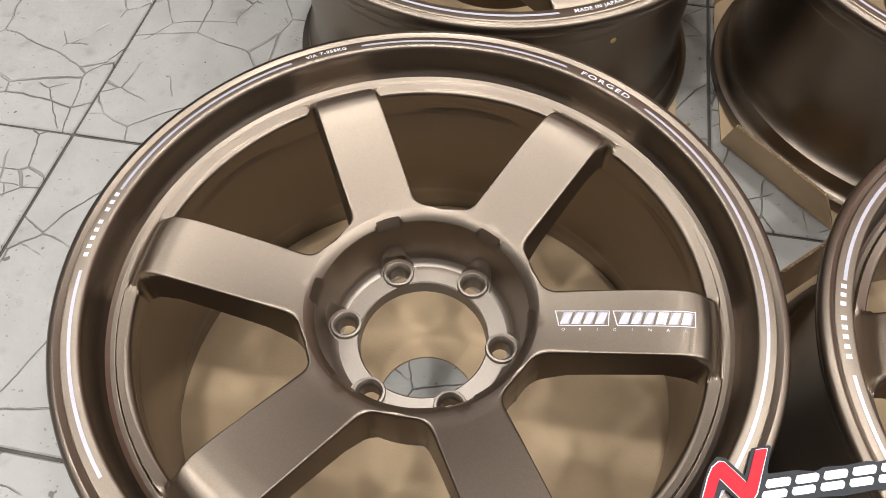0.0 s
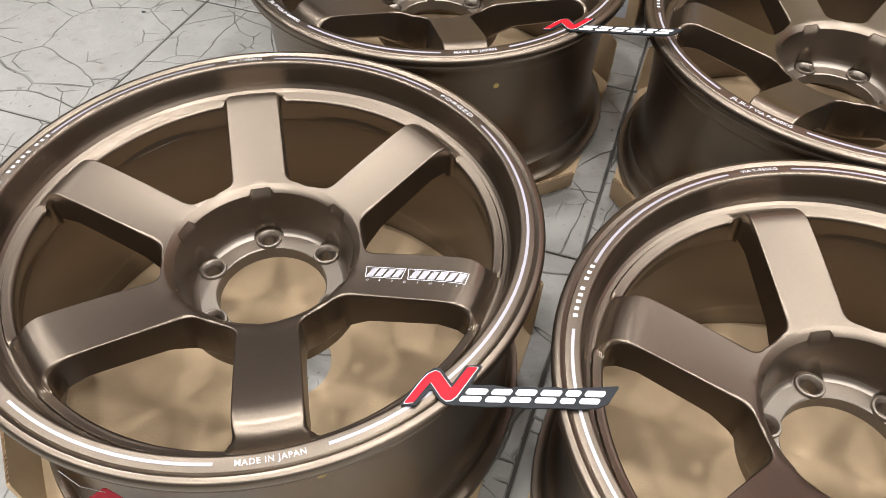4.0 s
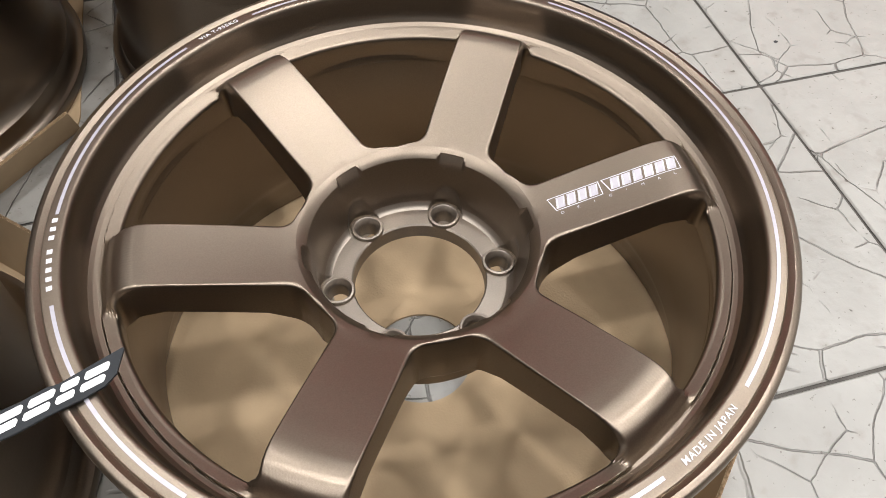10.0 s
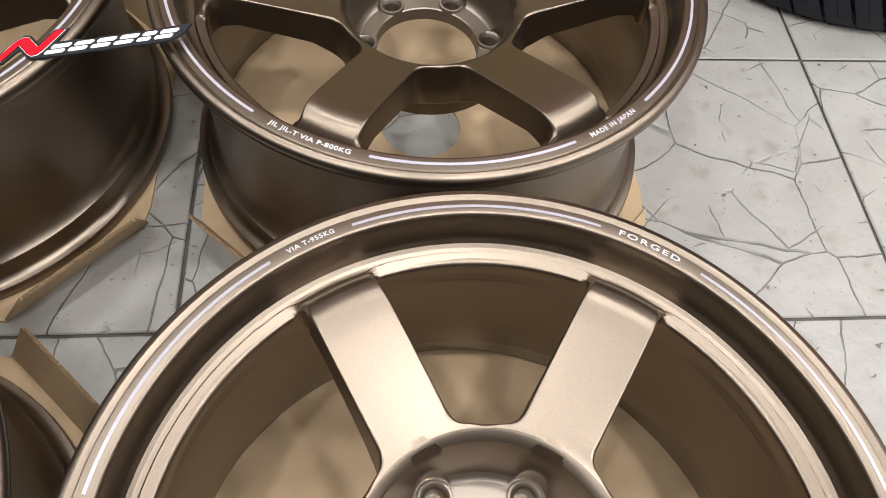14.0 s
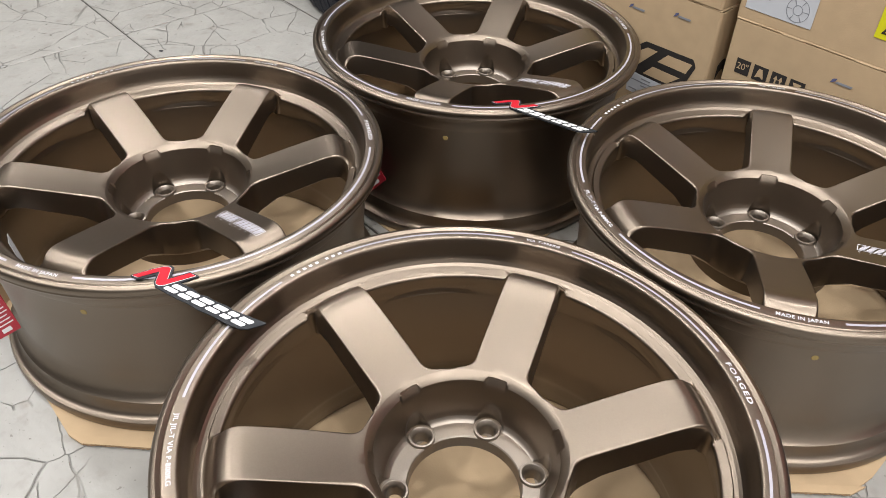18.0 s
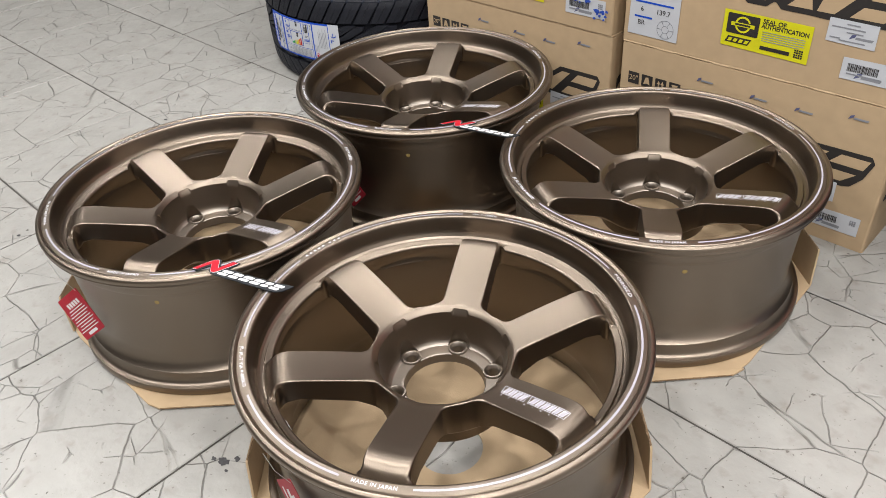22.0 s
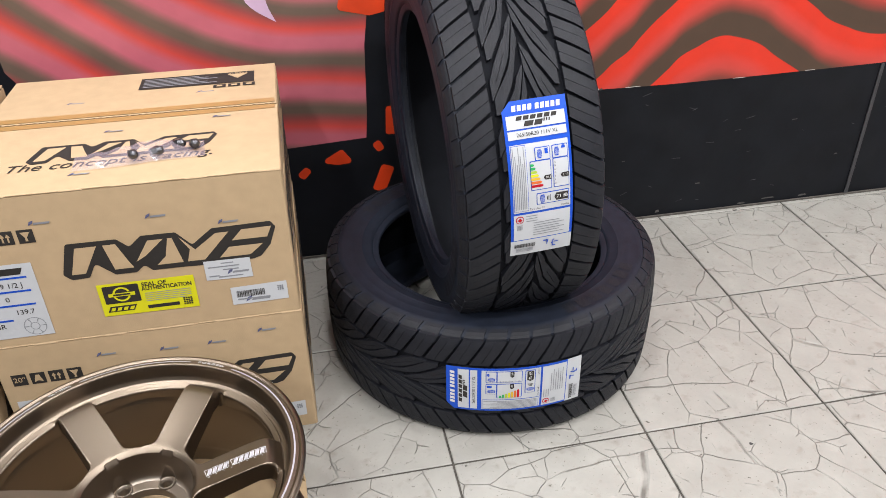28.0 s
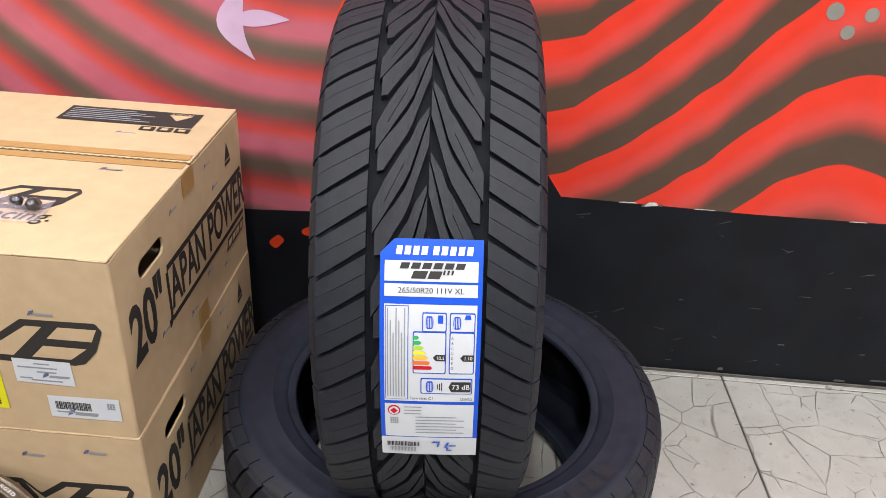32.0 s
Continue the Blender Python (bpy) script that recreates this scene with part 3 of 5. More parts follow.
def sector_lines(r0, r1, counts, half=30, crowd=1.0):
    """The border of a sector of a ring round +x: inner arc, lower side, outer arc, upper side, each as points."""
    a = radians(half)
    inner = [Vector((r0 * math.cos(t), r0 * math.sin(t))) for t in np.linspace(a, -a, 25)]
    outer = [Vector((r1 * math.cos(t), r1 * math.sin(t))) for t in np.linspace(-a, a, 49)]
    low = [Vector((r * math.cos(-a), r * math.sin(-a))) for r in np.linspace(r0, r1, 25)]
    high = [Vector((r * math.cos(a), r * math.sin(a))) for r in np.linspace(r1, r0, 25)]
    if crowd != 1.0:
        # points of the sides crowd towards the rim
        run = [r0 + (r1 - r0) * (1 - (1 - k / counts[1]) ** crowd) for k in range(counts[1] + 1)]
        low = [Vector((r * math.cos(-a), r * math.sin(-a))) for r in run]
        high = [Vector((r * math.cos(a), r * math.sin(a))) for r in run[::-1]]
        return resample(inner, counts[0] + 1)[:-1] + low[:-1] + resample(outer, counts[2] + 1)[:-1] + high[:-1]
    out = []
    for line, c in zip((inner, low, outer, high), counts):
        out += resample(line, c + 1)[:-1]
    return out


def window_outline(counts):
    """The opening between two spokes, round +x, in the same order as sector_lines."""
    hw, hub, out_r = 0.0292, 0.1000, 0.2292
    d, nrm = Vector((math.cos(radians(30)), math.sin(radians(30)))), Vector((math.sin(radians(30)), -math.cos(radians(30))))
    s = (hub - nrm.x * hw) / d.x
    p_in = d * s + nrm * hw
    edge = math.radians(30) - math.asin(hw / out_r)
    arc = [(out_r * math.cos(t), out_r * math.sin(t)) for t in np.linspace(-edge, edge, 15)]
    pts = [(p_in.x, p_in.y), (p_in.x, -p_in.y)] + arc
    radii = [0.017, 0.017, 0.010] + [0] * 13 + [0.010]
    seg = 8
    ring = rounded(pts, radii, seg)
    # corners at the middle of each rounding
    c0, c1 = seg // 2, seg + 1 + seg // 2
    c2 = 2 * (seg + 1) + seg // 2
    c3 = len(ring) - 1 - seg // 2
    pieces = [ring[c0:c1 + 1], ring[c1:c2 + 1], ring[c2:c3 + 1], ring[c3:] + ring[:c0 + 1]]
    out = []
    for line, c in zip(pieces, counts):
        out += resample(line, c + 1)[:-1]
    return out


def band(verts, faces, loops):
    """Joins closed loops of equal length by quads."""
    n = len(loops[0])
    base = len(verts)
    for loop in loops:
        verts += [tuple(p) for p in loop]
    for k in range(len(loops) - 1):
        for i in range(n):
            j = (i + 1) % n
            faces.append((base + k * n + i, base + k * n + j, base + (k + 1) * n + j, base + (k + 1) * n + i))


def back_height(r):
    """Height of the back of the spokes."""
    if r < 0.13:
        return -0.104 + (r - 0.09) * 0.72
    if r < 0.2:
        return -0.0752 + (r - 0.13) * 0.36
    return -0.050 - 0.012 * min(1.0, max(0.0, (r - 0.218) / 0.008))


def bead(p):
    """How far the ledge along the outer edge of the opening round +x lies above or below the spokes' face."""
    def ease(f):
        f = min(1.0, max(0.0, f))
        return f * f * (3 - 2 * f)

    r = p.length
    beside = ease((radians(22.6) - abs(math.atan2(p.y, p.x))) * 0.233 / 0.0045)
    ledge = -0.0328 - 0.42 * (0.2390 - r)
    groove = 0.0014 * beside * max(0.0, 1 - abs(r - 0.2397) / 0.0008)
    return (ledge - height(r)) * beside * min(1.0, max(0.0, (0.2394 - r) / 0.0006)) * ease((r - 0.2200) / 0.005) - groove


def spoke_disc_mesh():
    counts = (14, 40, 60, 40)
    border, hole = sector_lines(0.0960, 0.2470, counts, crowd=1.7), window_outline(counts)
    verts, faces = [], []
    loops = []

    def far(h):
        return min(1.0, max(0.0, (h.length - 0.219) / 0.008))

    def rounding(h):
        """Width of the rounded edge: narrow along the spokes, broad on the ledge by the rim."""
        return 0.0032 + 0.0018 * far(h)

    def drop(h):
        return 0.0032 + 0.0016 * far(h)

    for k in range(45):
        f = 1 - k / 44
        row = []
        for h, b in zip(hole, border):
            start = h + (b - h).normalized() * min(rounding(h), (b - h).length * 0.75)
            p = start.lerp(b, f ** 0.9)
            row.append((p.x, p.y, height(p.length) + bead(p)))
        loops.append(row)
    for k in range(1, 7):
        a = k / 6 * math.pi / 2
        row = []
        for h, b in zip(hole, border):
            away = min(rounding(h), (b - h).length * 0.75)
            p = h + (b - h).normalized() * away * (1 - math.sin(a))
            q = h + (b - h).normalized() * away
            row.append((p.x, p.y, height(q.length) + bead(q) - drop(h) * (1 - math.cos(a))))
        loops.append(row)
    for g in (0.5, 1.0):
        row = []
        for h, b in zip(hole, border):
            p = h + (b - h).normalized() * (-0.0022 + 0.0070 * far(h)) * g
            q = h + (b - h).normalized() * min(rounding(h), (b - h).length * 0.75)
            z0 = height(q.length) + bead(q) - drop(h)
            row.append((p.x, p.y, z0 + (back_height(h.length) - z0) * g))
        loops.append(row)
    for f in (0.15, 0.6, 1.0):
        row = []
        for h, b in zip(hole, border):
            p = h.lerp(b, f)
            row.append((p.x, p.y, back_height(p.length) - 0.004))
        loops.append(row)
    band(verts, faces, loops)
    all_v, all_f = [], []
    for i in range(6):
        turn = Matrix.Rotation(radians(30 + 60 * i), 3, "Z")
        base = len(all_v)
        all_v += [turn @ Vector(v) for v in verts]
        all_f += [tuple(base + q for q in f) for f in faces]
    me = mesh_from("spoke_disc", all_v, all_f, BRONZE)
    bm = bmesh.new()
    bm.from_mesh(me)
    bmesh.ops.remove_doubles(bm, verts=bm.verts, dist=0.0001)
    bmesh.ops.recalc_face_normals(bm, faces=bm.faces)
    bm.to_mesh(me)
    bm.free()
    return sharpen(me, 50)


def hub_pocket_mesh():
    """The round pocket with socket reliefs, its floor with six holes, and the bore."""
    wall = [(0.0962, -0.0490), (0.0952, -0.0496), (0.0896, -0.0550), (0.0889, -0.0560), (0.0884, -0.0590), (0.0877, -0.0630), (0.0871, -0.0670), (0.0864, -0.0710), (0.0858, -0.0750), (0.0851, -0.0790), (0.0845, -0.0830), (0.0838, -0.0870), (0.0832, -0.0910), (0.0828, -0.0930), (0.0824, -0.0950), (0.0819, -0.0970), (0.0813, -0.0990), (0.0799, -0.1025), (0.0782, -0.1056), (0.0764, -0.1077), (0.0745, -0.1088)]
    n, verts, faces = 720, [], []
    a_r = 0.0166

    def arch(t, z=-0.1088):
        """How far the domed relief round the nearest lug seat reaches outwards at the angle t and the height z."""
        d = (t + math.pi / 6) % (math.pi / 3) - math.pi / 6
        s = a_r ** 2 - (LUG_R * math.sin(d)) ** 2 - (0.52 * max(0.0, z + 0.0975)) ** 2
        return d, LUG_R * math.cos(d) + math.sqrt(s) if s > 0 else 0.0

    for i in range(n):
        t = 2 * math.pi * i / n
        d = arch(t)[0]
        # a shallow socket recess cut down through the chamfer
        notch = min(1.0, max(0.0, (0.150 - abs(d)) / 0.045))
        notch = notch * notch * (3 - 2 * notch)
        for q, (r, z) in enumerate(wall):
            rr = r
            if q in (2, 3):
                rr, z = r + (0.0934 - r) * notch, z + ((-0.0513, -0.0524)[q - 2] - z) * notch
            elif q > 3:
                rr = max(r + (0.0934 - r) * notch * min(1.0, max(0.0, (z + 0.0600) / 0.006)), arch(t, z)[1] if q > 6 else 0)
            verts.append((rr * math.cos(t), rr * math.sin(t), z))
    k = len(wall)
    for i in range(n):
        j = (i + 1) % n
        faces += [(i * k + q, j * k + q, j * k + q + 1, i * k + q + 1) for q in range(k - 1)]
    counts = (10, 12, 60, 12)
    border = []
    for p in sector_lines(BORE_R + 0.0012, 0.0745, counts):
        out = max(0.0745, arch(math.atan2(p.y, p.x))[1]) if p.length > 0.0744 else p.length
        border.append(p.normalized() * out)
    hole = [Vector((LUG_R, 0)) + (p - Vector((LUG_R, 0))).normalized() * 0.0098 for p in border]
    for i in range(6):
        turn = Matrix.Rotation(radians(60 * i), 3, "Z")
        for z in (-0.1088, -0.1255):
            base = len(verts)
            v, f = [], []
            band(v, f, [[(p.x, p.y, z) for p in border], [(p.x, p.y, z) for p in hole]])
            verts += [turn @ Vector(q) for q in v]
            faces += [tuple(base + q for q in w) for w in f]
    for line in ([(BORE_R + 0.0012, -0.1088), (BORE_R, -0.1100), (BORE_R - 0.0004, -0.1245), (BORE_R + 0.0012, -0.1255)], [(0.0745, -0.1256), (0.080, -0.1256), (0.094, -0.1235), (0.097, -0.100)]):
        v, f = revolved(line, 120)
        base = len(verts)
        verts += v
        faces += [tuple(base + q for q in w) for w in f]
    me = mesh_from("hub_pocket", verts, faces, BRONZE)
    bm = bmesh.new()
    bm.from_mesh(me)
    bmesh.ops.remove_doubles(bm, verts=bm.verts, dist=0.0002)
    bmesh.ops.recalc_face_normals(bm, faces=bm.faces)
    bm.to_mesh(me)
    bm.free()
    me.materials.append(BRONZE_SEAT)
    for p in me.polygons:
        if p.center.z < -0.1035 and math.hypot(p.center.x, p.center.y) < 0.0800:
            p.material_index = 1
    return sharpen(me, 24)


def rim_mesh():
    front = [(0.2470, -0.0318), (0.2488, -0.0292), (0.2502, -0.0255), (0.2511, -0.0205), (0.2520, -0.0100), (0.2528, -0.0025), (0.2537, 0.0003), (0.2548, 0.0011), (0.2562, 0.0014), (0.2668, 0.0004), (0.2678, -0.0006), (0.2690, 0.0004), (0.2715, 0.0020), (0.2750, 0.0014), (0.2774, -0.0010), (0.2780, -0.0045)]
    out = [(0.2772, -0.0085), (0.2762, -0.0092), (0.2770, -0.0115), (0.2755, -0.0150), (0.2700, -0.0165), (0.2630, -0.0180), (0.2600, -0.0215), (0.2588, -0.0300), (0.2575, -0.0420), (0.2565, -0.0440), (0.2550, -0.0445), (0.2535, -0.0500), (0.2500, -0.0800), (0.2470, -0.1300), (0.2455, -0.1750), (0.2465, -0.1900), (0.2500, -0.2000), (0.2550, -0.2070), (0.2575, -0.2090), (0.2582, -0.2150), (0.2590, -0.2260), (0.2615, -0.2305), (0.2660, -0.2325), (0.2700, -0.2335), (0.2712, -0.2370), (0.2715, -0.2430), (0.2705, -0.2470), (0.2670, -0.2490)]
    inside = [(0.2560, -0.2490), (0.2515, -0.2460), (0.2490, -0.2380), (0.2450, -0.2250), (0.2415, -0.2150), (0.2395, -0.2050), (0.2360, -0.1950), (0.2325, -0.1850), (0.2315, -0.1500), (0.2310, -0.1000), (0.2315, -0.0700), (0.2335, -0.0560), (0.2375, -0.0480), (0.2435, -0.0420)]
    v, f = revolved(front + out + inside, 160, True)
    return sharpen(mesh_from("rim", v, f, BRONZE), 38)


def lug_seat_mesh():
    v, f = revolved([(0.0143, -0.1100), (0.0143, -0.1066), (0.0137, -0.1057), (0.0118, -0.1055), (0.0108, -0.1063), (0.0086, -0.1112), (0.0084, -0.1120), (0.0084, -0.1255)], 32)
    return sharpen(mesh_from("lug_seat", v, f, BRONZE_SEAT), 40)


def flange_height(r):
    """The rim's flat lip slopes gently outwards."""
    return 0.0014 - 0.0943 * (r - 0.2562)


def arc_strip(r0, r1, a0, a1, z, n=40):
    """A flat ring segment with rounded ends, in degrees."""
    verts = []
    for i in range(n + 1):
        a = radians(a0 + (a1 - a0) * i / n)
        verts += [(r0 * math.cos(a), r0 * math.sin(a), z), (r1 * math.cos(a), r1 * math.sin(a), z)]
    return verts, [(2 * i, 2 * i + 1, 2 * i + 3, 2 * i + 2) for i in range(n)]


def wheel_lettering(parent, text, size, centre, r=0.2612, spacing=1.15, inward=False, stretch=1.0):
    me = lettering(text, size, 0.0002, 0, spacing, bold=0.00010)
    for v in me.vertices:
        v.co.x *= stretch
        if inward:
            a, d = radians(centre) + v.co.x / r, r - v.co.y
        else:
            a, d = radians(centre) - v.co.x / r, r + v.co.y
        v.co = (d * math.cos(a), d * math.sin(a), v.co.z + flange_height(d) + 0.0004)
    me.materials.append(DECAL)
    hang("lettering", me, parent, "white printed words")


def drape(me, lift=0.0005):
    """Lays a flat mesh on the spoke that points along +x."""
    for v in me.vertices:
        v.co.z += height(math.hypot(v.co.x, v.co.y)) + lift
    return me


def bar_mesh(name, x0, x1, y0, y1, lean, mat, cuts=4):
    """A flat bar from x0 to x1 and y0 to y1; lean shifts its top along x."""
    verts, faces = [], []
    for i in range(cuts + 1):
        x = x0 + (x1 - x0) * i / cuts
        verts += [(x, y0, 0), (x + lean, y1, 0)]
    for i in range(cuts):
        faces.append((2 * i, 2 * i + 2, 2 * i + 3, 2 * i + 1))
    return mesh_from(name, verts, faces, mat)


def spoke_emblem(wheel):
    """Two framed blocks of slanted silver bars and a row of small letters on one spoke."""
    w = 0.00075

    def stroke(name, x0, x1, y0, y1, lean, mat, cuts=1):
        hang(name, drape(bar_mesh(name, x0, x1, y0, y1, lean, mat, cuts)), wheel, "white emblem outline" if name == "emblem_frame" else "")

    for x0, x1, count in ((0.1085, 0.1505, 4), (0.1525, 0.2130, 6)):
        low, top = -0.0048, 0.0092
        stroke("emblem_frame", x0, x1, top - w, top, 0, DECAL, 10)
        stroke("emblem_frame", x0 + 0.004, x1 - 0.001, low, low + w, 0, DECAL, 10)
        stroke("emblem_frame", x0 + 0.004, x0 + 0.0048, low, top, -0.004, DECAL)
        stroke("emblem_frame", x1 - w, x1, low, top, 0.0, DECAL)
        step = (x1 - x0 - 0.0065) / count
        for k in range(count):
            a, lo, hi, lean = x0 + 0.0048 + k * step, low + 0.0017, top - 0.0016, 0.0022
            b = a + step * 0.80
            stroke("emblem_block", a, b, lo, hi, lean, DECAL_EDGE, 2)
            stroke("emblem_edge", a, a + 0.0016, lo, hi, lean, DECAL)
            stroke("emblem_edge", b - 0.0013, b, lo, hi, lean, DECAL)
            y = lo if k % 3 == 1 else hi - 0.0022
            stroke("emblem_edge", a + lean * (y - lo) / (hi - lo), b + lean * (y - lo) / (hi - lo), y, y + 0.0022, 0.0004, DECAL, 2)
    for k, c in enumerate("ORIGINAL"):
        me = lettering(c, 0.0036, 0.0001)
        me.materials.append(DECAL)
        for v in me.vertices:
            v.co.x += 0.1165 + k * 0.0128
            v.co.y -= 0.0082
        hang("lettering", drape(me), wheel)


def wheel_thing():
    wheel = new("alloy_wheel")
    wheel.empty_display_size = 0.1
    hang("rim", rim_mesh(), wheel)
    hang("spoke_disc", spoke_disc_mesh(), wheel)
    hang("hub_pocket", hub_pocket_mesh(), wheel)
    seat = lug_seat_mesh()
    for i in range(6):
        a = radians(60 * i)
        hang("lug_seat", seat, wheel, "machined lug hole seat" if i == 0 else "", pose(LUG_R * math.cos(a), LUG_R * math.sin(a), 0))
    for a0, a1 in ((-131.9, -170.0), (172.3, 128.4), (113.3, 69.3), (50.8, -49.9), (-68.6, -108.0)):
        v, f = arc_strip(0.2594, 0.2621, a0, a1, 0)
        v = [(x, y, flange_height(math.hypot(x, y)) + 0.0003) for x, y, z in v]
        hang("stripe", mesh_from("stripe", v, [q[::-1] for q in f], STRIPE), wheel, "bright machined stripe")
    wheel_lettering(wheel, "FORGED", 0.0072, 60.4, spacing=1.25, stretch=1.6)
    wheel_lettering(wheel, "VIA T-955KG", 0.0062, 120.8, spacing=1.15)
    wheel_lettering(wheel, "MADE IN JAPAN", 0.0066, -59.4, inward=True)
    wheel_lettering(wheel, "JIL JIL-T VIA P-800KG", 0.0062, -119.6, inward=True, spacing=1.1, stretch=1.22)
    # maker's mark: plain slanted bars
    for k in range(8):
        a = 187.2 - k * 1.75 - (1.0 if k > 4 else 0)
        v, f = arc_strip(0.2592, 0.2632, a, a - 0.85, 0, 3)
        v = [(x, y, flange_height(math.hypot(x, y)) + 0.0003) for x, y, z in v]
        hang("mark_bar", mesh_from("mark_bar", v, f, DECAL), wheel)
    spoke_emblem(wheel)
    v, f = revolved([(0.0, 0.0006), (0.0085, 0.0004), (0.009, 0.0)], 28)
    hang("round_sticker", mesh_from("round_sticker", v, f, WHITE), wheel, "small round white sticker", pose(0.005, -0.2335, -0.047, -75, 0, 1))
    v, f = revolved([(0.0, 0.0005), (0.0035, 0.0004), (0.004, 0.0)], 16)
    hang("paint_dot", mesh_from("paint_dot", v, f, OCHRE), wheel, "small ochre paint dot", pose(0.2525 * math.cos(radians(-52)), 0.2525 * math.sin(radians(-52)), -0.06, 0, 92, -52))
    return wheel


WHEELS = [(0.0002, 0.0001, 0.42), (0.5768, 0.0032, -2.45), (-0.0146, 0.5647, -1.09), (0.5640, 0.5669, 3.27)]
WHEEL_LABELS = ["bronze six-spoke forged alloy wheel with a red hang tag", "bronze six-spoke forged alloy wheel on a cardboard tray", "bronze six-spoke forged alloy wheel beside the box stack", "bronze six-spoke forged alloy wheel in front of boxes"]
first = wheel_thing()
first.matrix_basis = pose(WHEELS[0][0], WHEELS[0][1], RIM_Z, 0, 0, WHEELS[0][2])
wheels = [first] + [copy_thing(first, pose(x, y, RIM_Z, 0, 0, a)) for x, y, a in WHEELS[1:]]
for ob, text in zip(wheels, WHEEL_LABELS):
    tagged(ob, text, "car wheel", "four wheels laid out on the floor")



# ---- cardboard trays under the wheels ----
def tray(wheel_at, folds):
    """An eight-sided sheet of cardboard with a round hole, and flaps on its diagonal sides. folds: degrees that each flap stands up."""
    thing = new("cardboard_tray")
    thing.matrix_basis = pose(wheel_at[0], wheel_at[1], 0.0, 0, 0, wheel_at[2] * 0.5)
    ap, half = 0.283, 0.088
    ring = []
    for k in range(4):
        a = radians(45 + 90 * k)
        d, s = Vector((math.cos(a), math.sin(a))), Vector((-math.sin(a), math.cos(a)))
        ring += [d * ap - s * half, d * ap + s * half]
    edge = resample(ring + [ring[0]], 65)[:-1]
    hole = [p.normalized() * 0.050 for p in edge]
    v, f = [], []
    band(v, f, [[(*p, 0.0028) for p in hole], [(*p, 0.0028) for p in edge], [(*p, 0.0002) for p in edge], [(*p, 0.0002) for p in hole], [(*p, 0.0028) for p in hole]])
    hang("base_sheet", mesh_from("base_sheet", v, f, CARD), thing)
    for k, up in enumerate(folds):
        if up is None:
            continue
        tall = 0.012 if up < 12 else 0.066
        pts = rounded([(-half, 0), (half, 0), (half - 0.022, tall), (-half + 0.022, tall)], [0, 0, 0.004, 0.004], 3)
        flap = hang("flap", mesh_from("flap", *plate(pts, 0.0034), CARD), thing, m=pose(0, 0, 0, 0, 0, 45 + 90 * k - 90) @ pose(0, ap + 0.001, 0.002) @ pose(0, 0, 0, up, 0, 0))
        # the torn corrugated edge
        v, f = [], []
        n = 44
        for i in range(n + 1):
            x = (-half + 0.024) + (2 * half - 0.048) * i / n
            j = 0.0006 * math.sin(i * 2.9) + 0.0004 * math.sin(i * 7.1)
            v += [(x, tall, 0.0001), (x, tall + 0.0012 + j, 0.0012 + 0.0016 * (i % 2)), (x, tall, 0.0033)]
        for i in range(n):
            f += [(3 * i, 3 * i + 3, 3 * i + 4, 3 * i + 1), (3 * i + 1, 3 * i + 4, 3 * i + 5, 3 * i + 2)]
        hang("corrugated_edge", mesh_from("corrugated_edge", v, f, CARD_DARK), flap)
    return tagged(thing, "brown corrugated cardboard tray under a wheel", "tray", "trays under the wheels")


tray(WHEELS[0], (70, 74, 78, 3))
tray(WHEELS[1], (90, 84, 88, 80))
tray(WHEELS[2], (72, 76, 74, 62))
tray(WHEELS[3], (80, 74, 70, 3))


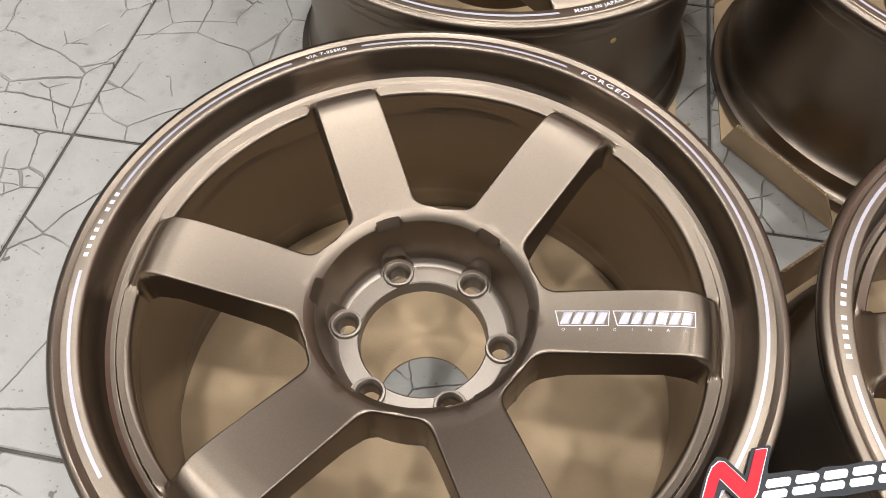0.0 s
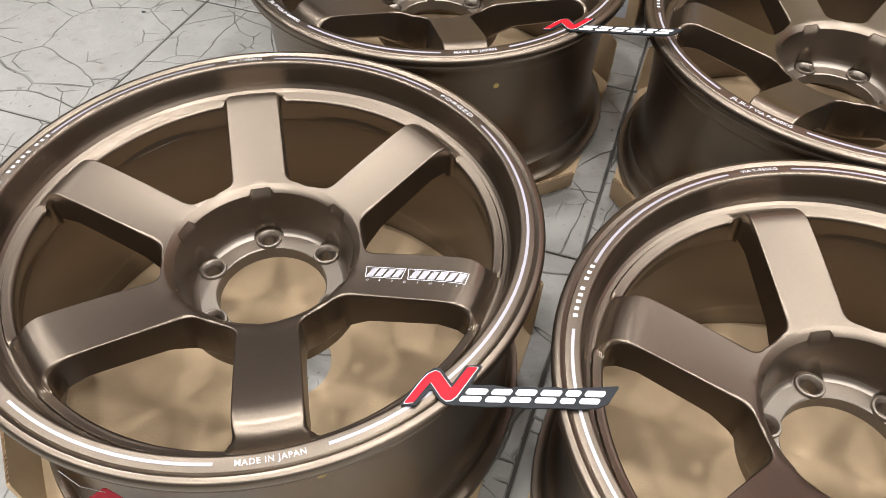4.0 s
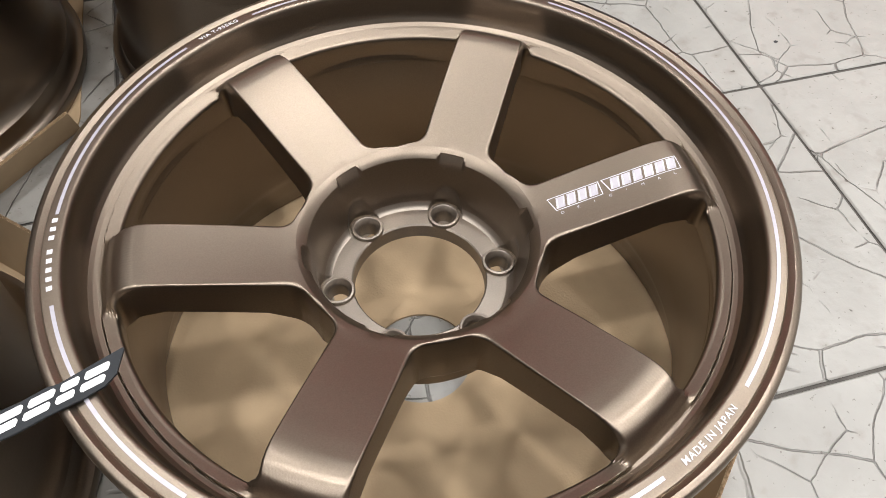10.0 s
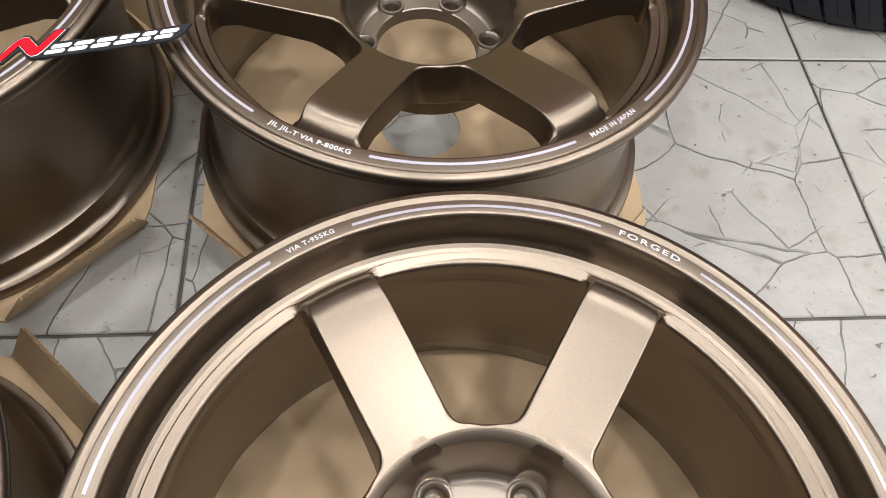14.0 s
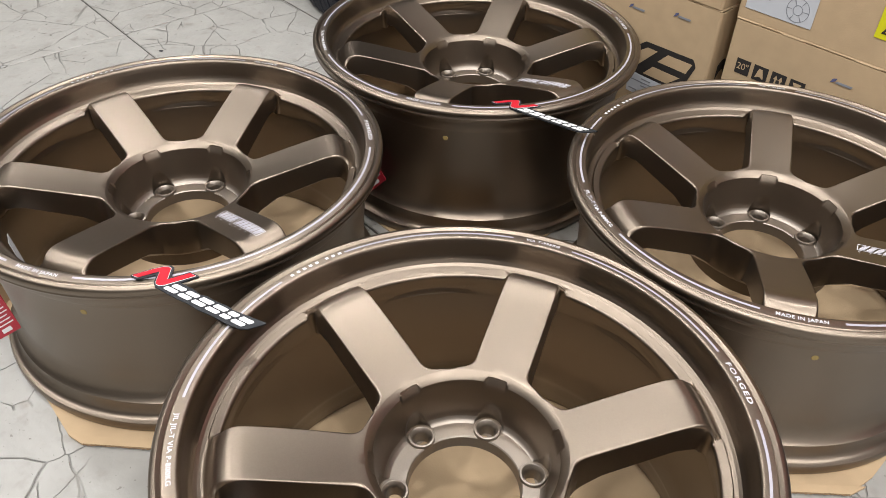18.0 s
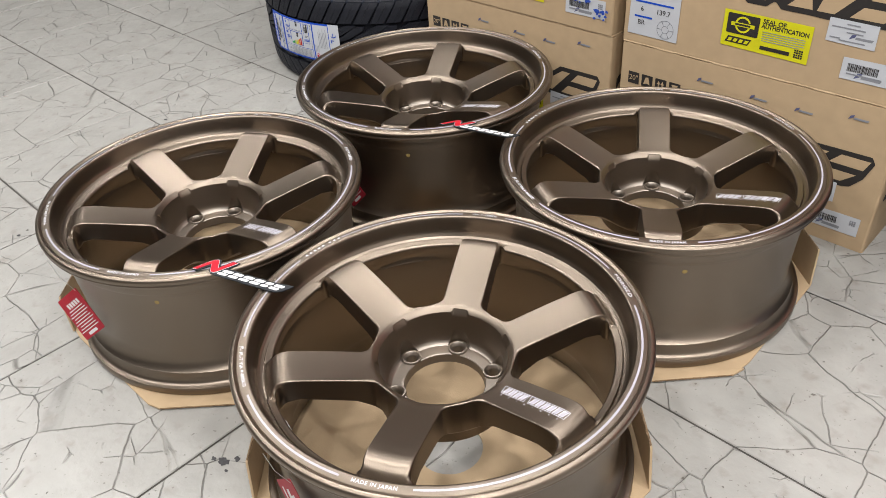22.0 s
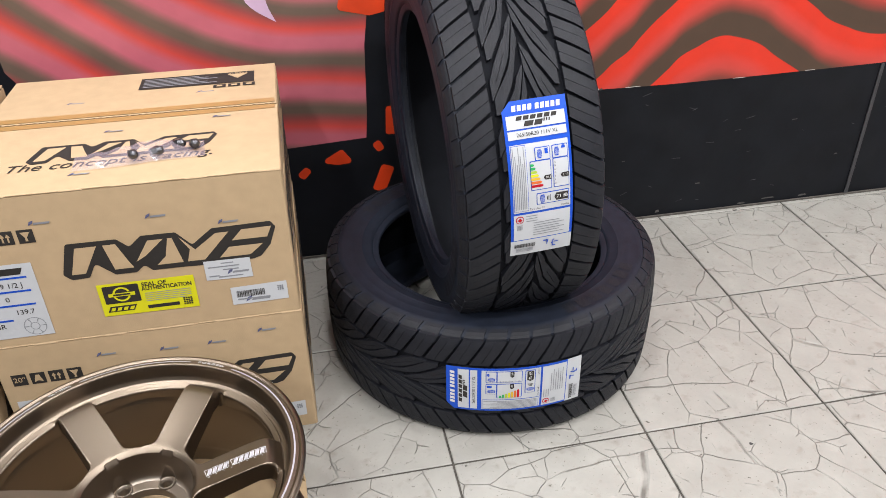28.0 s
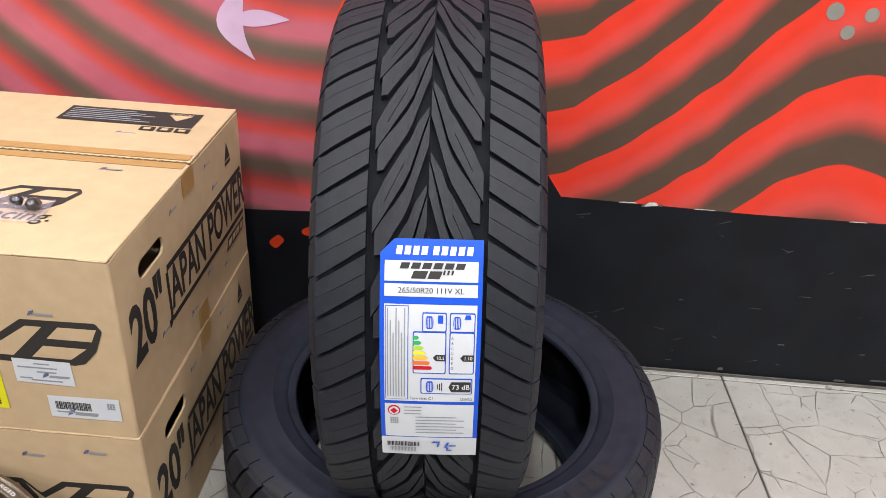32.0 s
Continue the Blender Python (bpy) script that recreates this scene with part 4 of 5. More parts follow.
# ---- red hang tags ----
def hang_tag(wheel_at, left, top, right, inner=None, emblem=False):
    """A red card hung by its corner on a thread, leaning on the outside of a wheel's barrel; places from the wheel's middle."""
    thing = new("hang_tag")
    thing.matrix_basis = pose(wheel_at[0], wheel_at[1], 0.0)
    a, b, c = Vector(left), Vector(top), Vector(right)
    x = (c - b).normalized()
    nrm = x.cross(a - b).normalized()
    y = nrm.cross(x)
    m = Matrix(((x.x, y.x, nrm.x, b.x), (x.y, y.y, nrm.y, b.y), (x.z, y.z, nrm.z, b.z), (0, 0, 0, 1)))
    if nrm.y > 0:
        m = m @ pose(0, 0, 0, 180, 0, 0)
    long, wide = 0.080, 0.062
    sgn = 1 if (m.inverted() @ a).y > 0 else -1
    lo, hi = (0.0, wide) if sgn > 0 else (-wide, 0.0)
    outline = rounded([(0, lo), (long, lo), (long, hi), (0, hi)], [0.003] * 4, 3)
    card = hang("card", mesh_from("card", *plate(outline, 0.0006), TAG_RED), thing, m=m)
    mid = (lo + hi) / 2
    if emblem:
        # a broad plain white mark with two short lines under it
        for pts in ([(0.014, -0.006), (0.030, -0.010), (0.052, -0.012), (0.058, -0.002), (0.046, 0.003), (0.060, 0.012), (0.050, 0.015), (0.036, 0.005), (0.032, 0.014), (0.022, 0.012), (0.024, 0.001), (0.014, 0.002)], [(0.010, -0.020), (0.030, -0.022), (0.030, -0.017), (0.010, -0.015)], [(0.036, -0.022), (0.062, -0.024), (0.062, -0.018), (0.036, -0.017)], [(0.030, 0.019), (0.058, 0.021), (0.058, 0.025), (0.030, 0.023)]):
            hang("print_mark", mesh_from("print_mark", *plate([(px_, mid + py_) for px_, py_ in pts], 0.0001, 0.0007), WHITE), card, "plain white printed mark")
    # plain white bars where the card is printed
    for i in range(0 if emblem else 9):
        x0 = 0.026 + i * 0.0050
        w = wide * (0.36 + 0.05 * ((i * 7) % 3))
        hang("print_bar", mesh_from("print_bar", *plate([(x0, mid - w), (x0 + 0.0016, mid - w), (x0 + 0.0016, mid + w * 0.9), (x0, mid + w * 0.9)], 0.0001, 0.0007), WHITE), card)
    for i in range(0 if emblem else 5):
        y0 = mid - 0.018 + i * 0.0075
        hang("print_block", mesh_from("print_block", *plate([(0.014, y0), (0.023, y0 + 0.0015), (0.023, y0 + 0.0065), (0.014, y0 + 0.005)], 0.0001, 0.0007), WHITE), card)
    hang("print_block", mesh_from("print_block", *plate(rounded([(0.071, mid - 0.014), (0.0765, mid - 0.013), (0.0765, mid + 0.013), (0.071, mid + 0.012)], [0.001] * 4, 2), 0.0001, 0.0007), WHITE), card)
    # thread up to the rim
    p0 = b + (a - b) * 0.1 + (c - b) * 0.08
    p1 = Vector((b.x, b.y, 0)).normalized() * 0.2795 + Vector((0, 0, 0.2375))
    v, f = [], []
    for p in (p0, p0.lerp(p1, 0.5) + Vector((0, -0.004, 0)), p1):
        v += [p + Vector((0.0005, 0, 0)), p + Vector((-0.0003, 0.0004, 0)), p + Vector((-0.0003, -0.0004, 0))]
    for k in range(2):
        f += [(3 * k + i, 3 * k + (i + 1) % 3, 3 * k + 3 + (i + 1) % 3, 3 * k + 3 + i) for i in range(3)]
    hang("thread", mesh_from("thread", v, f, WHITE), thing)
    if inner:
        q = Vector(inner)
        turn = math.degrees(math.atan2(q.y, q.x))
        back = part("back_card", block(0.0006, 0.034, 0.070), PAPER, thing, "grey back of a second card", pose(*q) @ pose(0, 0, 0, 0, 0, turn) @ pose(0, 0, 0, 14, 8, 0))
        part("red_end", block(0.0012, 0.0342, 0.020, 0, 1, (0, 0, -0.026)), TAG_RED, back)
    return tagged(thing, "red printed card tag on a white thread against the wheel barrel", "tag", "hang tags on the wheels")


hang_tag(WHEELS[0], (-0.052, -0.278, 0.146), (-0.014, -0.258, 0.170), (0.036, -0.252, 0.112), (-0.035, -0.214, 0.15))
hang_tag(WHEELS[1], (-0.050, -0.254, 0.130), (-0.014, -0.256, 0.170), (0.040, -0.264, 0.114), (-0.060, -0.210, 0.15), True)
hang_tag(WHEELS[2], (-0.024, -0.266, 0.112), (0.012, -0.262, 0.150), (0.062, -0.256, 0.104))


# ---- logo plates that bridge two rims ----
def logo_plate(place):
    """A cut-out plastic plate: a red zigzag and white slanted blocks on dark grey; its own numbers are millimetres from the zigzag's foot."""
    thing = new("logo_plate")
    thing.matrix_basis = place

    def at(pts):
        return [(a / 1000.0, b / 1000.0) for a, b in pts]

    body = at([(-2.5, -1), (9, 18), (17, 29), (23.5, 34), (29, 32.5), (37.5, 19), (48.5, 36.5), (62, 37), (52, 18.5), (71, 18.5), (84, 16), (90, 18), (104, 17), (120, 18), (127, 16.5), (145, 18), (152, 18.5), (170, 20), (159, 4), (150, -0.5), (135, -1.5), (115, -0.8), (96, -1.6), (82, -0.4), (65, -1), (40, 0), (33, 0.6), (28, 4), (22.5, 13), (20, 13), (9, -1.5)])
    hang("backing", mesh_from("backing", *plate(rounded(body, [0.0010] * len(body), 2), 0.0016), PLATE), thing, "dark grey backing")
    zig = [(0, 0), (14, 22), (18.5, 27.5), (24, 30.5), (27.5, 29.5), (37, 14.5), (50, 34.7), (58.5, 34.9), (41, 7.5), (37, 3.8), (32.5, 3.4), (28.8, 6.8), (20.7, 20.2), (8, 1.2)]
    mid = Vector((28, 17))
    wide = [Vector(p) + (Vector(p) - mid).normalized() * 0.8 for p in zig]
    hang("zigzag_edge", mesh_from("zigzag_edge", *plate(rounded(at(wide), [0.0008] * len(zig), 2), 0.0003, 0.0016), WHITE), thing, "white edge line")
    hang("zigzag", mesh_from("zigzag", *plate(rounded(at(zig), [0.0008] * len(zig), 2), 0.0003, 0.0019), RED), thing, "red zigzag")

    def slanted(name, x0, x1, y0, y1, mat, z, r):
        # leaning to the right by three quarters of the height
        q = [(x0 + 0.75 * y0, y0), (x1 + 0.75 * y0, y0), (x1 + 0.75 * y1, y1), (x0 + 0.75 * y1, y1)]
        hang(name, mesh_from(name, *plate(rounded(at(q), [r] * 4, 4), 0.0003, z), mat), thing)

    # six plain white blocks, thinly slit
    for x0, x1 in ((39.5, 56.5), (59.5, 75.5), (78.5, 95.0), (98.0, 114.5), (117.5, 129.5), (132.5, 148.5)):
        slanted("white_block", x0, x1, 2.8, 8.0, WHITE, 0.0016, 0.0016)
        slanted("white_block", x0, x1, 9.4, 15.0, WHITE, 0.0016, 0.0016)
    return tagged(thing, "cut-out plate with red zigzag and white blocks across two rims", "sign plate", "logo plates on the rims")


logo_plate(pose(0.210, -0.149, 0.2541, 0, -0.4, 18.2))
logo_plate(pose(0.179, 0.416, 0.2512, -5, -5, 7.0))


# ---- cartons ----
def flat_on(parent, name, points, mat, face, lift=0.0006, label=""):
    """A thin printed or pasted shape on a carton's face: front (x, z), side (y, z) or top (x, y), in metres from the carton's corner."""
    v, f = plate(points, 0.0003)
    if face == "front":
        verts, flip = [(x, -lift - t, z) for x, z, t in v], True
    elif face == "side":
        verts, flip = [(0.568 + lift + t, y, z) for y, z, t in v], False
    else:
        verts, flip = [(x, y, 0.3015 + lift + t) for x, y, t in v], False
    me = mesh_from(name, verts, [q[::-1] for q in f] if flip else f, mat)
    return hang(name, me, parent, label)


def words_on(parent, text, size, x, z, mat, face="front", lift=0.001, spacing=1.0, shear=0.0, stretch=1.0, turn=0, bold=0.0):
    me = lettering(text, size, 0.0002, 0, spacing, shear, bold)
    me.materials.append(mat)
    for v in me.vertices:
        v.co.x *= stretch
        if turn == 180:
            v.co.x, v.co.y = -v.co.x, -v.co.y
        a, b, t = v.co.x + x, v.co.y + z, v.co.z
        if face == "front":
            v.co = (a, -lift - t, b)
        elif face == "side":
            v.co = (0.568 + lift + t, a, b)
        else:
            v.co = (a, b, 0.3015 + lift + t)
    return hang("lettering", me, parent)


def quad(x0, z0, x1, z1, lean=0.0):
    return [(x0, z0), (x1, z0), (x1 + lean, z1), (x0 + lean, z1)]


def block_logo(parent, x, z, w, h, face):
    """The maker's mark as plain black-edged slanted shapes."""
    outline = [(0.0, 0.15), (0.047, 1.0), (0.27, 0.99), (0.32, 0.74), (0.38, 1.01), (0.535, 1.0), (0.60, 0.60), (0.70, 1.0), (0.974, 1.03), (0.995, 0.86), (0.96, 0.37), (0.91, 0.06), (0.87, 0.0), (0.69, 0.0), (0.62, -0.02), (0.53, 0.0), (0.40, 0.0), (0.366, 0.18), (0.326, 0.0), (0.23, 0.0), (0.152, 0.38), (0.112, 0.0), (0.034, -0.02)]
    low = [(x + w * u, z + h * q) for u, q in outline]
    flat_on(parent, "logo_edge", rounded(low, [h * 0.07] * len(low), 3), INK, face, 0.0006, "black logo outline")
    # plain slanted shapes inside the outline
    for shape in ([(0.038, 0.13), (0.100, 0.13), (0.178, 0.86), (0.082, 0.86)], [(0.205, 0.86), (0.262, 0.86), (0.300, 0.36), (0.318, 0.15), (0.232, 0.15)], [(0.335, 0.30), (0.385, 0.45), (0.475, 0.86), (0.405, 0.86)], [(0.425, 0.14), (0.545, 0.14), (0.515, 0.86), (0.495, 0.86), (0.470, 0.36)], [(0.545, 0.86), (0.585, 0.48), (0.565, 0.14), (0.645, 0.14), (0.775, 0.86), (0.715, 0.86), (0.61, 0.46)], [(0.715, 0.14), (0.86, 0.14), (0.925, 0.42), (0.765, 0.42)], [(0.785, 0.60), (0.950, 0.60), (0.975, 0.89), (0.835, 0.88)]):
        flat_on(parent, "logo_block", [(x + w * u, z + h * q) for u, q in shape], CARD, face, 0.001)


def scribble(parent, x, z, face, size=0.034):
    flat_on(parent, "stamp_mark", [(x, z), (x + size * 0.25, z + size * 0.14), (x + size * 0.3, z + size * 0.3), (x + size * 0.1, z + size * 0.22)], STAMP, face, 0.0014)
    flat_on(parent, "stamp_mark", quad(x + size * 0.25, z + size * 0.05, x + size, z + size * 0.16, size * 0.06), GREY_PRINT, face, 0.0014)


def icon_row(parent, x, z, face, s=0.026, turn=1):
    """Four black handling symbols."""
    for k in range(4):
        x0 = x + k * s * 1.26 * turn
        flat_on(parent, "symbol", quad(x0, z, x0 + s, z + s), INK, face, 0.0007, "black handling symbol")
        if k == 0:
            words_on(parent, '20"', s * 0.62, x0 + s / 2, z + s / 2, CARD, face, 0.0014, turn=0 if turn > 0 else 180)
        elif k == 2:
            for d in (0.28, 0.62):
                flat_on(parent, "symbol_mark", [(x0 + s * d, z + s * 0.2), (x0 + s * (d + 0.1), z + s * 0.2), (x0 + s * (d + 0.1), z + s * 0.55), (x0 + s * (d + 0.2), z + s * 0.55), (x0 + s * (d + 0.05), z + s * 0.82), (x0 + s * (d - 0.1), z + s * 0.55), (x0 + s * d, z + s * 0.55)], CARD, face, 0.0014)
        elif k == 3:
            flat_on(parent, "symbol_mark", [(x0 + s * 0.42, z + s * 0.15), (x0 + s * 0.58, z + s * 0.15), (x0 + s * 0.56, z + s * 0.42), (x0 + s * 0.8, z + s * 0.82), (x0 + s * 0.2, z + s * 0.82), (x0 + s * 0.44, z + s * 0.42)], CARD, face, 0.0014)
        else:
            flat_on(parent, "symbol_mark", [(x0 + s * 0.2, z + s * 0.18), (x0 + s * 0.45, z + s * 0.3), (x0 + s * 0.55, z + s * 0.3), (x0 + s * 0.8, z + s * 0.18), (x0 + s * 0.72, z + s * 0.5), (x0 + s * 0.62, z + s * 0.82), (x0 + s * 0.38, z + s * 0.82), (x0 + s * 0.28, z + s * 0.5)], CARD, face, 0.0014)


def paper(parent, name, pts, label):
    return flat_on(parent, name, pts, PAPER, "front", 0.0010, label)


def barcode(parent, x0, z0, x1, z1, lift=0.0016):
    x, k = x0, 0
    while x < x1:
        w = (0.0007, 0.0012, 0.0005, 0.0017, 0.0009)[k % 5]
        flat_on(parent, "code_bar", quad(x, z0, min(x + w, x1), z1), INK, "front", lift)
        x, k = x + w + (0.0009, 0.0006, 0.0013)[k % 3], k + 1


def panel_with_hole(x_at, deep, tall, hole_y, hole_z, thick=0.004):
    """A carton side in y and z at x_at, with a rounded hand hole."""
    c0 = [(0, 0), (deep, 0), (deep, tall), (0, tall)]
    edge = resample([Vector(p) for p in c0 + [c0[0]]], 65)[:-1]
    (a, b), (c, d) = hole_y, hole_z
    h = rounded([(a, c), (b, c), (b, d), (a, d)], [(d - c) * 0.48] * 4, 4)
    best = resample(h + [h[0]], 65)[:-1]
    mid = Vector(((a + b) / 2, (c + d) / 2))
    shift = min(range(64), key=lambda k: sum((best[(i + k) % 64] - mid).normalized().dot((edge[i] - mid).normalized()) * -1 for i in range(0, 64, 4)))
    hole = [best[(i + shift) % 64] for i in range(64)]
    v, f = [], []
    band(v, f, [[(x_at, *p) for p in edge], [(x_at, *p) for p in hole], [(x_at - thick, *p) for p in hole], [(x_at - thick, *p) for p in edge], [(x_at, *p) for p in edge]])
    return v, f


def carton(x, y, z, seen_top, marks, turn=0.0):
    """A brown shipping carton with its printing; marks: which labels it wears."""
    w, d, h = 0.568, 0.568, 0.3005
    thing = new("carton")
    thing.matrix_basis = pose(x, y, z, 0, 0, turn)
    c = 0.004
    part("front_panel", block(w - 0.008, c, h - 0.0034, 0, 1, (w / 2, c / 2, (h - 0.0034) / 2)), CARD, thing)
    part("back_panel", block(w - 0.008, c, h - 0.0034, 0, 1, (w / 2, d - c / 2, (h - 0.0034) / 2)), CARD, thing)
    part("side_panel", block(c, d - 0.008, h - 0.0034, 0, 1, (c / 2, d / 2, (h - 0.0034) / 2)), CARD, thing)
    # rounded folds at the four upright edges, a little crushed
    for k, (cx, cy) in enumerate(((0.0045, 0.0045), (w - 0.0045, 0.0045), (w - 0.0045, d - 0.0045), (0.0045, d - 0.0045))):
        ring, rows = 8, 13
        v, f = [], []
        for q in range(rows):
            squash = 0.0044 - 0.0007 * abs(noise.noise((q * 0.9, k * 3.1 + x * 7, z * 5 + 0.3)))
            for t in range(ring + 1):
                a = radians(180 + 90 * k + 90 * t / ring)
                r = 0.0045 + (squash - 0.0045) * math.sin(math.pi * t / ring)
                v.append((cx + r * math.cos(a), cy + r * math.sin(a), (h - 0.0036) * q / (rows - 1)))
        for q in range(rows - 1):
            f += [(q * (ring + 1) + t, q * (ring + 1) + t + 1, (q + 1) * (ring + 1) + t + 1, (q + 1) * (ring + 1) + t) for t in range(ring)]
        hang("corner_fold", mesh_from("corner_fold", v, f, CARD, True), thing)
    v, f = panel_with_hole(w, d - 0.008, h - 0.0034, (0.074, 0.166), (0.220, 0.250))
    v = [(a, b + 0.004, e) for a, b, e in v]
    hang("side_panel", mesh_from("side_panel", v, f, CARD), thing, "carton side with a hand hole")
    part("base_panel", block(w - 0.01, d - 0.01, c, 0, 1, (w / 2, d / 2, c / 2 + 0.0005)), CARD, thing)
    part("front_flap", block(w - 0.001, 0.308, c, 0.0019, 3, (w / 2, 0.154, h - 0.0012)), CARD, thing)
    part("back_flap", block(w - 0.003, d - 0.313, c, 0.0019, 3, (w / 2, (d + 0.313) / 2, h + 0.0004)), CARD, thing)
    # crushed rim lines along the top edge of the front
    for k in range(14):
        a = k * w / 14
        part("crease", block(w / 14 * 0.92, 0.0016, 0.0022, 0.0006, 1, (a + w / 28, 0.0002, h - 0.001 + 0.0008 * math.sin(k * 2.3))), CARD, thing)
    # corrugated edge of the upper flap
    v, f = [], []
    n = 90
    for i in range(n + 1):
        a = 0.004 + (w - 0.008) * i / n
        zz = h - 0.0008 + (0.0030 if i % 2 else 0.0006)
        v += [(a, 0.3120, zz - 0.0006), (a, 0.3120, zz + 0.0006), (a, 0.3135, zz)]
    for i in range(n):
        f += [(3 * i, 3 * i + 3, 3 * i + 4, 3 * i + 1), (3 * i + 1, 3 * i + 4, 3 * i + 5, 3 * i + 2)]
    hang("corrugated_edge", mesh_from("corrugated_edge", v, f, CARD_DARK), thing, "corrugated flap edge")
    # front
    block_logo(thing, 0.171, 0.127, 0.375, 0.072, "front")
    icon_row(thing, 0.022, 0.210, "front")
    for sx, sz in marks["stamps"]:
        scribble(thing, sx, sz, "front")
    if marks["spec"]:
        paper(thing, "spec_label", [(0.012, 0.018), (0.126, 0.018), (0.126, 0.172), (0.016, 0.172)], "white specification label")
        for zz in (0.143, 0.115, 0.086):
            flat_on(thing, "label_rule", quad(0.026, zz, 0.112, zz + 0.0036), BLUE, "front", 0.0016)
        flat_on(thing, "label_rule", quad(0.026, 0.055, 0.066, 0.0586), BLUE, "front", 0.0016)
        flat_on(thing, "label_mark", quad(0.048, 0.151, 0.104, 0.164, 0.006), INK, "front", 0.0016)
        for text, lx, lz in (("20 x 9 1/2 J", 0.068, 0.129), ("0", 0.069, 0.101), ("6", 0.042, 0.073), ("139.7", 0.090, 0.072), ("BR", 0.042, 0.045)):
            words_on(thing, text, 0.0145, lx, lz, INK, "front", 0.0018)
        for r0 in (0.019, 0.008):
            v, f = arc_strip(r0 - 0.001, r0, 0, 360, 0, 28)
            me = mesh_from("wheel_drawing", [(0.098 + px_, -0.0018, 0.040 + py_) for px_, py_, _ in v], f, GREY_PRINT)
            hang("wheel_drawing", me, thing)
        for k in range(6):
            a = radians(60 * k)
            q = [(0.098 + 0.008 * math.cos(a), 0.040 + 0.008 * math.sin(a)), (0.098 + 0.018 * math.cos(a - 0.05), 0.040 + 0.018 * math.sin(a - 0.05)), (0.098 + 0.018 * math.cos(a + 0.05), 0.040 + 0.018 * math.sin(a + 0.05))]
            flat_on(thing, "drawing_line", q, GREY_PRINT, "front", 0.0016)
    if marks["seal"]:
        flat_on(thing, "seal_label", [(0.218, 0.040), (0.386, 0.038), (0.386, 0.108), (0.218, 0.109)], YELLOW, "front", 0.0010, "yellow seal label")
        flat_on(thing, "seal_block", rounded(quad(0.226, 0.066, 0.288, 0.104), [0.002] * 4, 2), INK, "front", 0.0016)
        v, f = arc_strip(0.012, 0.0155, 20, 340, 0, 24)
        hang("seal_ring", mesh_from("seal_ring", [(0.257 + px_, -0.0022, 0.085 + py_) for px_, py_, _ in v], f, YELLOW), thing)
        flat_on(thing, "seal_bar", quad(0.234, 0.081, 0.280, 0.088), YELLOW, "front", 0.0022)
        flat_on(thing, "seal_bar", quad(0.242, 0.083, 0.272, 0.0865), INK, "front", 0.0026)
        flat_on(thing, "seal_mark", quad(0.226, 0.048, 0.272, 0.060, 0.006), INK, "front", 0.0016)
        for k in range(4):
            flat_on(thing, "seal_mark_cut", quad(0.231 + k * 0.011, 0.0505, 0.238 + k * 0.011, 0.057, 0.003), YELLOW, "front", 0.0022)
        words_on(thing, "SEAL OF", 0.0118, 0.3155, 0.0995, INK, "front", 0.0016, bold=0.0003)
        words_on(thing, "AUTHENTICATION", 0.0118, 0.3365, 0.0905, INK, "front", 0.0016, stretch=0.86, bold=0.0003)
        for k in range(5):
            flat_on(thing, "seal_line", quad(0.296, 0.080 - k * 0.0042, 0.376 - 0.008 * (k == 4), 0.0812 - k * 0.0042), GREY_PRINT, "front", 0.0016)
        flat_on(thing, "seal_block", quad(0.296, 0.047, 0.352, 0.054), INK, "front", 0.0016)
        for k in range(16):
            flat_on(thing, "code_square", quad(0.360 + (k % 4) * 0.0042, 0.046 + (k // 4) * 0.0042, 0.3632 + (k % 4) * 0.0042, 0.0490 + (k // 4) * 0.0042), INK, "front", 0.0016)
    if marks["slip"]:
        paper(thing, "packing_slip", [(0.408, 0.091), (0.491, 0.089), (0.490, 0.131), (0.408, 0.132)], "white packing slip")
        for k, (a, b, zz) in enumerate(((0.438, 0.460, 0.124), (0.414, 0.470, 0.117), (0.440, 0.468, 0.110), (0.414, 0.432, 0.098), (0.430, 0.474, 0.095))):
            flat_on(thing, "slip_line", quad(a, zz, b, zz + 0.0022), GREY_PRINT, "front", 0.0016)
        scribble(thing, 0.446, 0.100, "front", 0.038)
    if marks["code"]:
        paper(thing, "code_label", [(0.446, 0.030), (0.549, 0.031), (0.549, 0.071), (0.446, 0.069)], "white barcode label")
        barcode(thing, 0.456, 0.046, 0.508, 0.060)
        flat_on(thing, "slip_line", quad(0.456, 0.040, 0.515, 0.0425), GREY_PRINT, "front", 0.0016)
        for k in range(9):
            flat_on(thing, "code_square", quad(0.531 + (k % 3) * 0.004, 0.052 + (k // 3) * 0.004, 0.534 + (k % 3) * 0.004, 0.055 + (k // 3) * 0.004), GREY_PRINT, "front", 0.0016)
        scribble(thing, 0.470, 0.034, "front", 0.044)
        if marks["smear"]:
            rng = random.Random(5)
            for cx, cz, n in ((0.490, 0.067, 7), (0.536, 0.043, 11)):
                for q in range(n):
                    bx, bz, br = cx + rng.uniform(-0.020, 0.020), cz + rng.uniform(-0.012, 0.012), rng.uniform(0.002, 0.007)
                    ring = [(bx + br * rng.uniform(0.5, 1.2) * math.cos(a), bz + br * rng.uniform(0.4, 1.0) * math.sin(a)) for a in np.linspace(0, 2 * math.pi, 9, endpoint=False)]
                    flat_on(thing, "ink_smear", ring, PEN, "front", 0.0022 + 0.0004 * q, "smeared blue ink" if q == 0 else "")
    # side
    words_on(thing, '20"', 0.128, 0.086, 0.148, INK, "side", 0.0008, stretch=0.68, bold=0.004)
